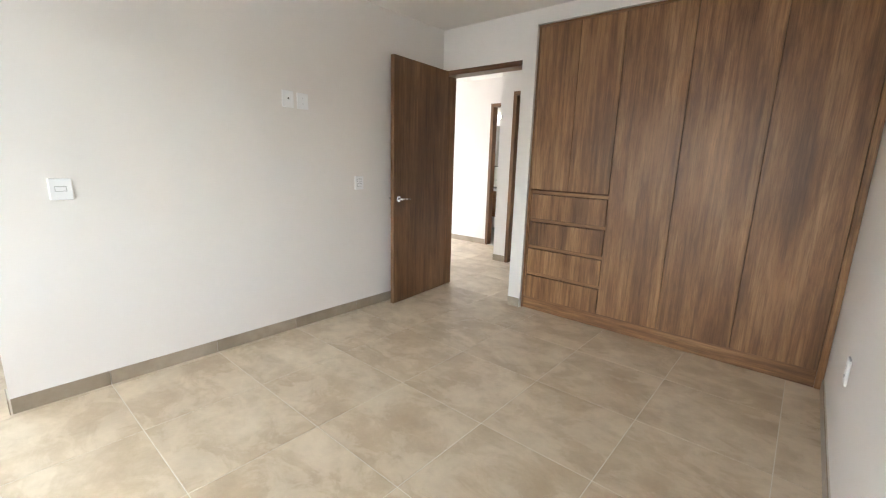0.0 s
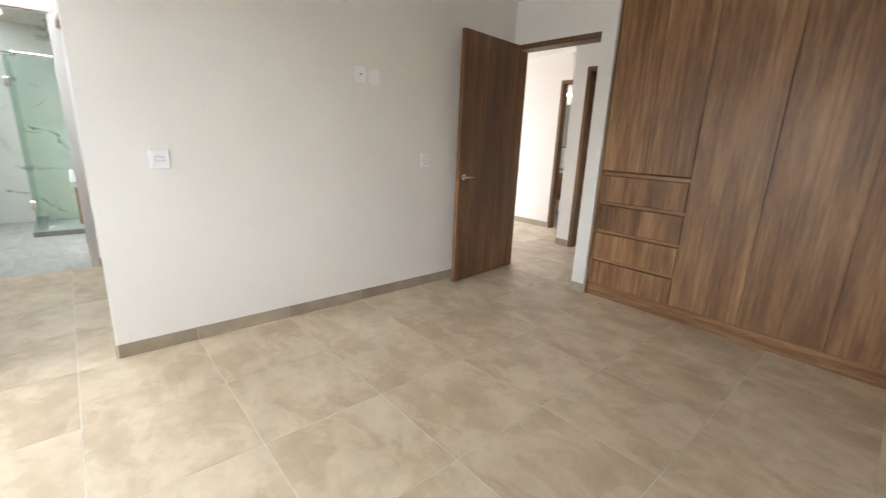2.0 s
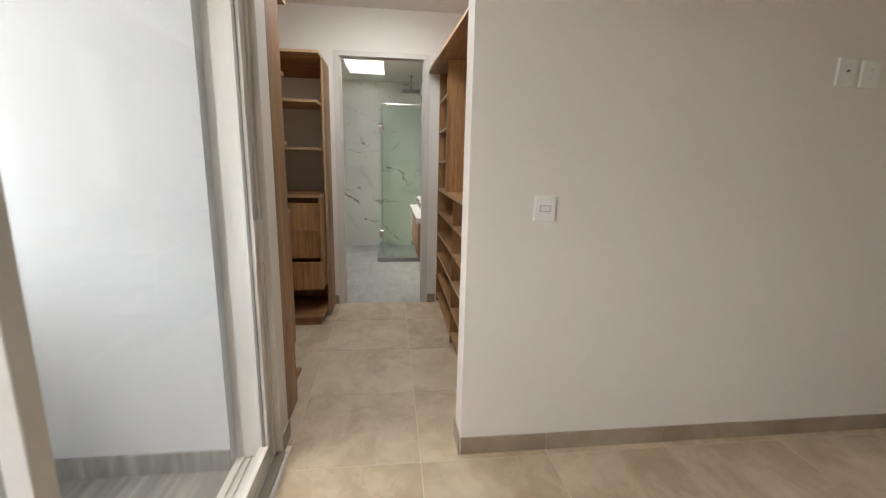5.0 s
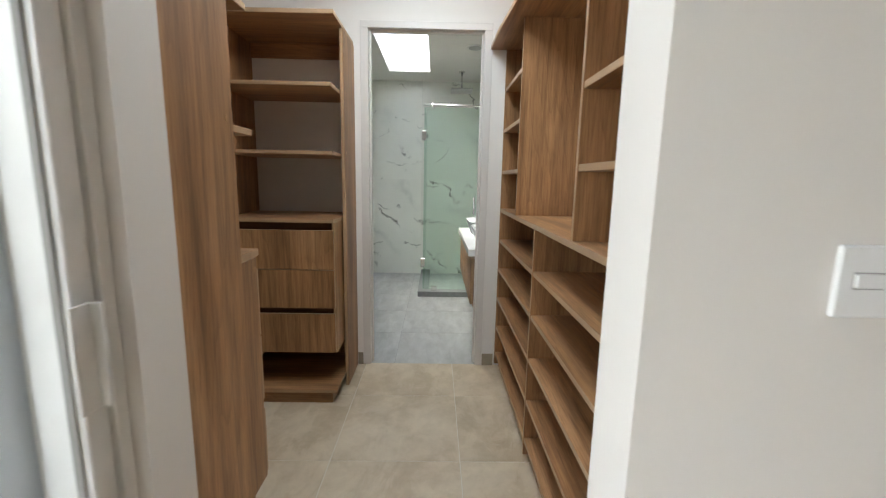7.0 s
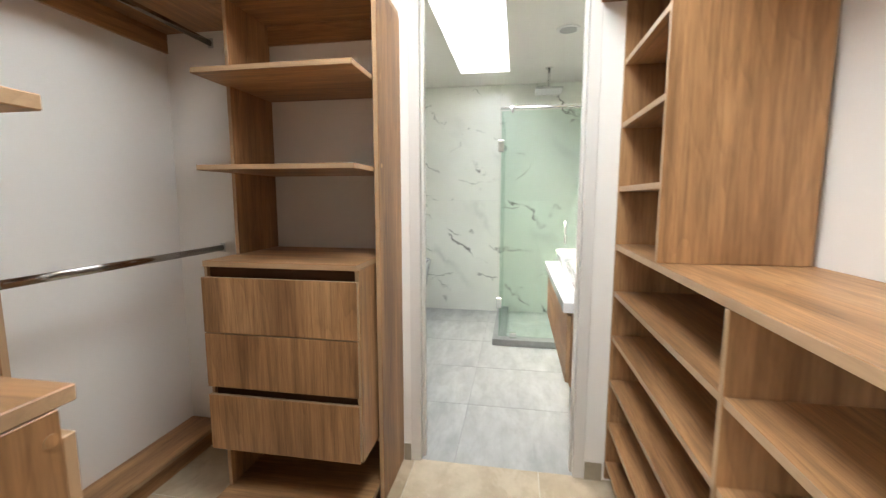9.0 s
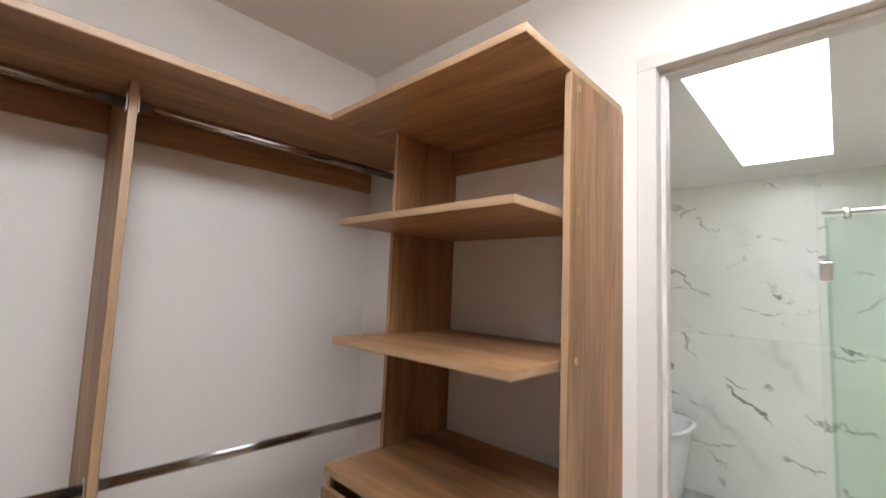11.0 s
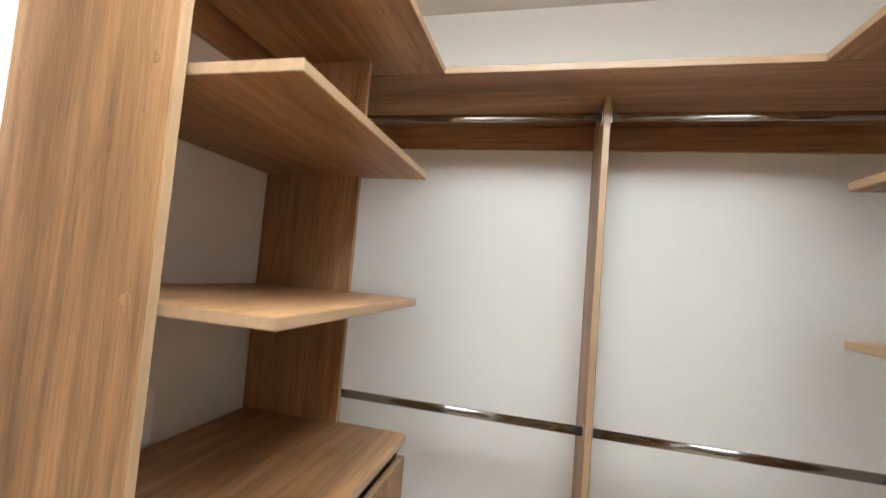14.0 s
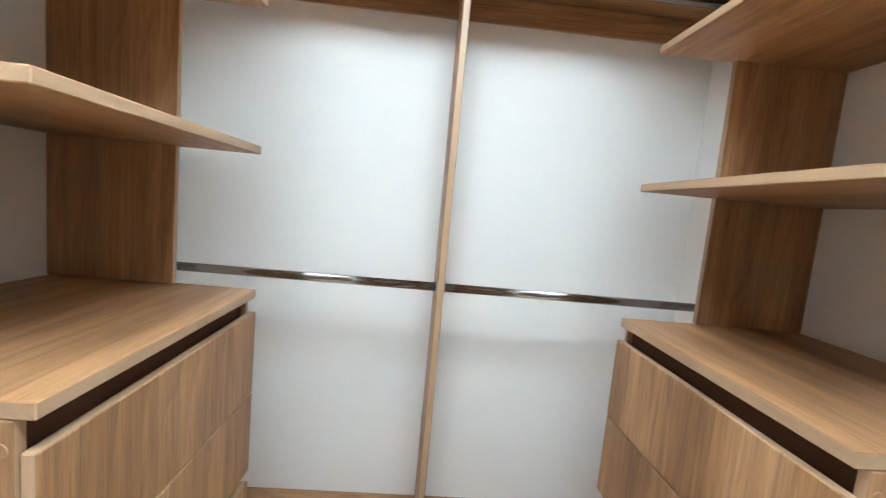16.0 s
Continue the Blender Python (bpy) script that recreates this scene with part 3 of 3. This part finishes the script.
part("top_board", prism([(-5.028 + 4, B), (-2.972 + 4, B), (-2.972 + 4, F - 0.01), (-4.75 + 4, F - 0.10), (-5.028 + 4, F - 0.10)], 2.118, 2.14), WOOD_X, unit)

# ceiling lamp of the closet
lamp = thing("ceiling_lamp", "flat rectangular white light panel on the closet ceiling", "lamp", (-3.96, -0.42, CEIL))
part("housing", solid(-0.525, 0.525, -0.31, 0.31, -0.022, 0.0, bevel=0.004), ALU, lamp)
part("diffuser", solid(-0.51, 0.51, -0.295, 0.295, -0.075, -0.0225, bevel=0.012), CLOSET_GLOW, lamp, "glowing white diffuser")

# ---- sliding balcony door ----
slider = thing("sliding_door", "white aluminium sliding glass door to the balcony, closed", "sliding door", (-1.9, -0.93, 0))


def sl(name, x0, x1, y0, y1, z0, z1, mat, parent=None, label="", bevel=0.002):
    return part(name, solid(x0 + 1.9, x1 + 1.9, y0 + 0.93, y1 + 0.93, z0, z1, bevel=bevel), mat, parent or slider, label)


sl("side_frame", -2.898, -2.868, -0.99, -0.855, 0.0, 2.298, ALU)
sl("side_frame", 0.068, 0.098, -0.99, -0.855, 0.0, 2.298, ALU)
sl("top_frame", -2.867, 0.067, -0.99, -0.855, 2.26, 2.298, ALU)
sl("track", -2.867, 0.067, -1.02, -0.858, -0.02, 0.012, ALU, label="white bottom track")
sl("threshold_strip", -2.898, 0.098, -0.857, -0.814, -0.02, 0.006, SILL, label="beige metal threshold strip")
sl("edge_trim", -2.898, 0.098, -0.812, -0.797, -0.03, 0.006, ALU, label="thin metal floor trim")
for y in (-0.866, -0.895, -0.925, -0.955, -0.985):
    sl("rail", -2.867, 0.067, y - 0.003, y + 0.003, 0.013, 0.022, ALU)


def sash(x0, x1, y, label):
    w, h = 0.045, 0.02
    ob = sl("sash", x0, x0 + w, y - h, y + h, 0.026, 2.255, ALU, label=label)
    sl("stile", x1 - w, x1, y - h, y + h, 0.026, 2.255, ALU, ob)
    sl("bottom_rail", x0 + w, x1 - w, y - h, y + h, 0.026, 0.095, ALU, ob)
    sl("top_rail", x0 + w, x1 - w, y - h, y + h, 2.195, 2.255, ALU, ob)
    for sx in (x0 + w, x1 - w):
        sl("gasket", sx - 0.004, sx + 0.004, y - 0.006, y + 0.006, 0.095, 2.195, RUBBER, ob, bevel=0)
    g = sl("glass_pane", x0 + w, x1 - w, y - 0.003, y + 0.003, 0.095, 2.195, PANE, ob, bevel=0)
    g.visible_shadow = False
    return ob


inner = sash(-2.864, -1.715, -0.883, "closed inner sash with a handle")
sash(-1.80, -0.84, -0.94, "fixed outer sash")
# unseen third sash in the stretch added to brighten the bedroom
sash(-0.895, 0.064, -0.88, "unseen extra sash added to let in more daylight")
bm = bmesh.new()
box(bm, -0.948, -0.908, 0.0675, 0.0725, 0.93, 1.105, bevel=0.0015)
box(bm, -0.948, -0.943, 0.072, 0.092, 0.93, 1.105, bevel=0.0015)
part("pull_handle", bm, ALU, inner, "flat white pull handle")

# ---- balcony ----
# slab out of view, added to hold sky light off the balcony walls
structure("ceiling_balcony", solid(-3.1, 2.15, -2.9, -1.03, 2.62, 2.74, bevel=0), CEILING, "unseen white slab added to shade the balcony", "ceiling")
wall_x("wall_parapet", -2.20, -2.05, -2.83, 2.0, z1=1.0, label="low white painted balcony parapet", mat=OUTSIDE)
wall_y("wall_balcony_east", 2.0, 2.15, -2.20, -1.03, mat=OUTSIDE)
structure("baseboard_balcony", solid(-2.83, -2.818, -2.05, -1.03, -0.02, 0.085), BALCONY_TILE, "grey tile skirting on the balcony", "baseboard")
structure("baseboard_balcony_parapet", solid(-2.818, 2.0, -2.05, -2.038, -0.02, 0.085), BALCONY_TILE, "grey tile skirting along the parapet", "baseboard")
structure("floor_balcony", solid(-3.0, 2.1, -2.1, -1.03, -0.12, -0.022, bevel=0), GREY_GROUT, "balcony floor under grey tiles", "floor")

# ---- bathroom things ----
bdoor = thing("bath_door_frame", "pale grey lacquered door lining of the bathroom", "door frame")
tagged(bdoor, kind="structure")
bdoor.name = "door_frame"
for y0, y1 in ((-0.815, -0.765), (-0.03, 0.02)):
    part("jamb", solid(-5.14, -5.024, y0, y1, 0, 2.231), GREY_FRAME, bdoor)
part("head", solid(-5.14, -5.024, -0.815, 0.02, 2.2315, 2.273), GREY_FRAME, bdoor)
for y0, y1 in ((-0.7645, -0.752), (-0.043, -0.0305)):
    part("door_stop", solid(-5.10, -5.062, y0, y1, 0, 2.2185), GREY_FRAME, bdoor)
part("door_stop", solid(-5.10, -5.062, -0.7645, -0.0305, 2.219, 2.231), GREY_FRAME, bdoor)
for z in (0.2, 1.03, 2.02):
    part("hinge", solid(-5.135, -5.09, -0.7655, -0.7605, z - 0.045, z + 0.045, bevel=0.0008), BRONZE if z == 1.03 else STEEL, bdoor, "metal butt hinge")
bleaf = thing("door", "pale grey bathroom door folded back against the wall", "door", (-5.155, -0.80, 0))
part("leaf", solid(-0.04, 0.0, -0.72, 0.0, 0.012, 2.226, bevel=0.002), GREY_FRAME, bleaf)

vanity = thing("vanity", "floating walnut vanity cabinet under a white counter", "vanity", (-5.8, 0.3, -0.035))
part("cabinet", solid(-0.69, 0.64, -0.34, 0.44, 0.42, 0.795), WOOD_X, vanity)
part("drawer_front", solid(-0.67, 0.005, -0.362, -0.342, 0.44, 0.78), WOOD_X, vanity)
part("drawer_front", solid(0.012, 0.63, -0.362, -0.342, 0.44, 0.78), WOOD_X, vanity)
part("counter", solid(-0.72, 0.655, -0.385, 0.447, 0.80, 0.85), CERAMIC, vanity, "white stone counter")


def vessel_sink(x, y, z):
    ob = thing("vessel_sink", "white rectangular ceramic vessel sink on the counter", "sink", (x, y, z), "vanity sinks")
    bm = bmesh.new()
    rings = []
    for w, d, h in ((0.21, 0.15, 0.0), (0.25, 0.19, 0.115), (0.25, 0.19, 0.12), (0.235, 0.175, 0.12), (0.20, 0.14, 0.03)):
        ring = []
        for k in range(24):
            a = 2 * math.pi * k / 24
            ca, sa = math.cos(a), math.sin(a)
            e = 0.35
            ring.append(bm.verts.new((w * abs(ca) ** e * (1 if ca > 0 else -1), d * abs(sa) ** e * (1 if sa > 0 else -1), h)))
        rings.append(ring)
    for r0, r1 in zip(rings, rings[1:]):
        for k in range(24):
            bm.faces.new((r0[k], r0[(k + 1) % 24], r1[(k + 1) % 24], r1[k]))
    bm.faces.new(rings[0][::-1])
    bm.faces.new(rings[-1])
    part("basin", bm, CERAMIC, ob)
    part("drain", rod(bmesh.new(), (0, 0, 0.030), (0, 0, 0.034), 0.02, 20), CHROME, ob, "chrome drain", True)
    return ob


vessel_sink(-6.12, 0.16, 0.815)
vessel_sink(-5.48, 0.16, 0.815)


def tub():
    ob = thing("bathtub", "white freestanding bathtub with tapered sides", "bathtub", (-7.42, -1.62, 0))
    bm = bmesh.new()
    rings, n = [], 40
    for w, d, h in ((0.26, 0.26, 0.0), (0.30, 0.31, 0.15), (0.36, 0.375, 0.58), (0.375, 0.39, 0.63), (0.37, 0.385, 0.64), (0.335, 0.35, 0.635), (0.28, 0.30, 0.2), (0.20, 0.22, 0.14)):
        ring = []
        for k in range(n):
            a = 2 * math.pi * k / n
            ca, sa = math.cos(a), math.sin(a)
            e = 0.6
            ring.append(bm.verts.new((w * abs(ca) ** e * (1 if ca > 0 else -1), d * abs(sa) ** e * (1 if sa > 0 else -1), h)))
        rings.append(ring)
    for r0, r1 in zip(rings, rings[1:]):
        for k in range(n):
            bm.faces.new((r0[k], r0[(k + 1) % n], r1[(k + 1) % n], r1[k]))
    bm.faces.new(rings[0][::-1])
    bm.faces.new(rings[-1])
    part("shell", bm, CERAMIC, ob, "", True)


tub()

shower = thing("shower_screen", "green-tinted frameless glass shower screen on a stone kerb", "shower screen", (-6.825, 0.1, 0))
part("kerb", solid(-0.06, 0.06, -0.612, 0.65, 0.0, 0.06, bevel=0.003), STONE, shower, "grey stone kerb")
SG = part("glass_panel", solid(-0.005, 0.005, -0.555, 0.645, 0.075, 2.05, bevel=0), SHOWER, shower)
part("return_glass", solid(-1.115, -0.006, -0.56, -0.55, 0.075, 2.05, bevel=0), SHOWER, shower)
part("return_kerb", solid(-1.115, -0.061, -0.612, -0.49, 0.0, 0.06, bevel=0.003), STONE, shower)
bar = bmesh.new()
rod(bar, (0.0, -0.57, 2.075), (0.0, 0.648, 2.075), 0.011)
part("support_bar", bar, CHROME, shower, "chrome support bar", True)
part("bar_clamp", rod(bmesh.new(), (0, -0.47, 2.035), (0, -0.47, 2.092), 0.015), CHROME, shower, "", True)
for z in (0.38, 1.76):
    part("hinge", solid(-0.018, 0.018, -0.585, -0.535, z - 0.05, z + 0.05, bevel=0.004), CHROME, shower, "chrome glass hinge")
part("clamp", solid(-0.016, 0.016, -0.46, -0.40, 0.06, 0.11, bevel=0.003), CHROME, shower, "chrome floor clamp")
h = bmesh.new()
rod(h, (0.05, -0.01, 0.93), (0.05, -0.01, 1.12), 0.010)
for z in (0.95, 1.10):
    rod(h, (0.0, -0.01, z), (0.05, -0.01, z), 0.008)
part("pull_handle", h, CHROME, shower, "chrome pull handle", True)
rain = thing("rain_shower", "square chrome rain shower head hanging from the ceiling", "shower head", (-7.40, -0.04, BZ))
part("arm", rod(bmesh.new(), (0, 0, -0.205), (0, 0, 0), 0.012), CHROME, rain, "", True)
part("flange", rod(bmesh.new(), (0, 0, -0.012), (0, 0, 0), 0.035, 24), CHROME, rain, "", True)
part("head", solid(-0.125, 0.125, -0.125, 0.125, -0.225, -0.205, bevel=0.003), STEEL, rain)
mixer = thing("bath_mixer", "small chrome wall mixer above the bathtub", "tap", (BX + 0.011, -1.515, 0.99))
part("flange", rod(bmesh.new(), (0, 0, 0), (0.012, 0, 0), 0.035, 24), CHROME, mixer, "", True)
part("body", rod(bmesh.new(), (0.01, 0, 0), (0.075, 0, 0), 0.018, 20), CHROME, mixer, "", True)
part("lever", rod(bmesh.new(), (0.065, 0, 0.01), (0.085, 0, 0.075), 0.006, 12), CHROME, mixer, "", True)
part("spout", rod(bmesh.new(), (0.05, 0, -0.005), (0.14, 0, -0.055), 0.011, 16), CHROME, mixer, "", True)
vent = thing("ceiling_vent", "round white extractor vent in the bathroom ceiling", "vent", (-6.47, 0.03, BZ))
part("rim", rod(bmesh.new(), (0, 0, -0.008), (0, 0, 0), 0.085, 32), ALU, vent, "", True)
part("grille", rod(bmesh.new(), (0, 0, -0.012), (0, 0, -0.0085), 0.062, 32), PLATE_GREY, vent, "pale grey round grille", True)

# ---- second bathroom across the hall ----
v2 = thing("vanity", "walnut vanity with a white counter in the hall bathroom", "vanity", (-4.55, 7.0, 0))
part("cabinet", solid(-0.7, 0.7, -0.2, 0.298, 0.3, 0.80), WOOD_X, v2)
part("counter", solid(-0.72, 0.72, -0.25, 0.298, 0.801, 0.85), CERAMIC, v2)
part("splash", solid(-0.72, 0.72, 0.275, 0.298, 0.851, 1.25), MARBLE, v2)
fa = bmesh.new()
rod(fa, (0.1, 0.28, 1.02), (0.1, 0.08, 1.02), 0.016)
rod(fa, (0.1, 0.275, 1.02), (0.1, 0.262, 1.02), 0.04, 20)
tap = thing("tap", "wall-mounted chrome tap over the counter", "tap", (-4.5, 7.0, 0))
part("spout", fa, CHROME, tap, "", True)
mir = thing("mirror", "wall mirror with a thin black edge", "mirror", (-4.55, 7.29, 1.65))
part("frame", solid(-0.62, 0.62, -0.012, 0.009, -0.4, 0.4), BLACK, mir)
part("glass", solid(-0.61, 0.61, -0.016, -0.0125, -0.385, 0.39, bevel=0), MIRROR, mir)
wl = thing("wall_lamp", "small wall lamp with glowing bulbs above the mirror", "lamp", (-4.5, 7.29, 2.22))
part("bar", solid(-0.25, 0.25, -0.03, 0.009, -0.03, 0.03), STEEL, wl)
for x in (-0.18, 0.0, 0.18):
    b = bmesh.new()
    bmesh.ops.create_uvsphere(b, u_segments=16, v_segments=10, radius=0.035, matrix=Matrix.Translation((x, -0.08, 0)))
    part("bulb", b, BULB_GLOW, wl, "glowing round bulb", True)

# ---- skirting ----


def skirting(name, a, b, fixed, along, out, step=0.605, start=0.0, h=0.087, mat=None):
    """A run of skirting tiles from a to b along an axis, proud towards out."""
    def bar(p, q, d0, d1, z1):
        lo, hi = sorted((fixed + out * d0, fixed + out * d1))
        return (p, q, lo, hi, 0.0, z1) if along == "x" else (lo, hi, p, q, 0.0, z1)
    run = structure(name, solid(*bar(a, b, 0.0, 0.006, h - 0.003), bevel=0), GROUT, "run of beige porcelain skirting tiles", "baseboard")
    p = a
    cut = start
    while cut <= a + 0.01:
        cut += step
    while p < b - 0.005:
        q = min(cut, b)
        part("tile", solid(*bar(p + 0.0012, q - 0.0012, 0.0065, 0.011, h), bevel=0.001), mat or SKIRT, run)
        p, cut = q, cut + step
    return run


skirting("baseboard_west", 0.0, 3.36, -2.82, "y", 1, start=0.418 - 0.605)
skirting("baseboard_west_end", -2.97, -2.809, 0.0, "x", -1)
skirting("baseboard_north", -1.905, -1.777, 3.37, "x", -1)
skirting("baseboard_east", -0.8, 3.37, 0.42, "y", -1, start=-0.18)
skirting("baseboard_south", -3.03, -2.90, -0.83, "x", 1)
skirting("baseboard_bath_wall", 0.021, 0.10, -5.03, "y", 1)
skirting("baseboard_bath_wall_left", -0.853, -0.816, -5.03, "y", 1)
skirting("baseboard_hall_far", -6.2, -3.812, 5.66, "x", -1)
skirting("baseboard_hall_near", -3.07, -2.882, 4.82, "x", -1)
skirting("baseboard_closet_back", -2.03, -1.86, -5.03, "y", 1)

# ---- floors: grout beds with single tiles on them ----


def tiled_floor(name, label, x0, x1, y0, y1, px, py, ox, oy, mat, bed, z=0.0, gap=0.0019, skip=None):
    floor = structure(name, solid(x0, x1, y0, y1, z - 0.08, z - 0.0016, bevel=0), bed, label, "floor")
    shared = {}
    i0, j0 = math.floor((x0 - ox) / px), math.floor((y0 - oy) / py)
    for i in range(i0, i0 + int((x1 - x0) / px) + 3):
        for j in range(j0, j0 + int((y1 - y0) / py) + 3):
            a, b = max(x0, ox + i * px), min(x1, ox + (i + 1) * px)
            c, d = max(y0, oy + j * py), min(y1, oy + (j + 1) * py)
            if b - a < 0.01 or d - c < 0.01 or (skip and skip((a + b) / 2, (c + d) / 2)):
                continue
            key = (round(b - a, 4), round(d - c, 4))
            if key not in shared:
                w, v = key[0] / 2 - gap, key[1] / 2 - gap
                shared[key] = mesh_of("tile", solid(-w, w, -v, v, -0.01, 0.0, bevel=0.0008), mat)
            t = new("tile", shared[key])
            t.location = ((a + b) / 2, (c + d) / 2, z)
            t.parent = floor
    return floor


tiled_floor("floor", "beige square porcelain floor tiles with pale joints", -5.04, 0.42, -0.796, 3.453, 0.603, 0.607, 0.239, 0.418, BEIGE, GROUT)
tiled_floor("floor_hall", "beige square porcelain hall tiles with pale joints", -6.2, -1.2, 3.453, 5.66, 0.603, 0.607, 0.239, 0.418, BEIGE, GROUT)
tiled_floor("floor_closet", "beige square porcelain tiles under the closet", -5.04, -2.95, -2.05, -0.796, 0.603, 0.607, 0.239, 0.418, BEIGE, GROUT)
tiled_floor("floor_bath", "pale grey large porcelain bathroom tiles", BX, -5.04, BY0, BY1, 0.61, 1.2, -5.04, -0.6, GREY_TILE, GREY_GROUT, z=-0.002)
tiled_floor("floor_second_bath", "grey porcelain tiles of the hall bathroom", -5.5, -2.2, 5.66, 7.3, 0.6, 0.6, -5.5, 5.66, GREY_TILE, GREY_GROUT, z=-0.002)
tiled_floor("floor_outside_tiles", "grey wood-look balcony tiles", -2.83, 2.0, -2.05, -1.03, 1.2, 0.2, -2.83, -1.63, BALCONY_TILE, GREY_GROUT, z=-0.012)


def marble_wall(name, axis, fixed, out, a0, a1, step, start):
    """Tall marble slabs on a wall; axis is the one along which the wall runs."""
    parent = structure(name, solid(*((fixed - out * 0.01, fixed, a0, a1) if axis == "y" else (a0, a1, *sorted((fixed - out * 0.01, fixed)))), 0.0, BZ, bevel=0), MARBLE_GROUT, "white marble-look wall slabs with grey veins", "wall")
    for k in range(-1, int((a1 - a0) / step) + 2):
        p, q = max(a0, start + k * step), min(a1, start + (k + 1) * step)
        if q - p < 0.02:
            continue
        for z0, z1 in ((0.0, 1.29), (1.29, BZ)):
            lo, hi = sorted((fixed + out * 0.001, fixed + out * 0.011))
            r = (lo, hi, p + 0.0008, q - 0.0008) if axis == "y" else (p + 0.0008, q - 0.0008, lo, hi)
            part("slab", solid(*r, z0 + 0.0008, z1 - 0.0008, bevel=0.0006), MARBLE, parent)
    return parent


marble_wall("wall_bath_marble", "y", BX, 1, BY0, BY1, 1.2, -1.72)
marble_wall("wall_bath_marble_left", "x", BY0, 1, BX, -5.13, 1.2, BX)
marble_wall("wall_bath_marble_right", "x", BY1, -1, BX, -5.13, 1.2, BX)

structure("ground", solid(-300, 300, -300, 300, -3.2, -3.0, bevel=0), STONE, "grey ground far below the balcony", "ground")
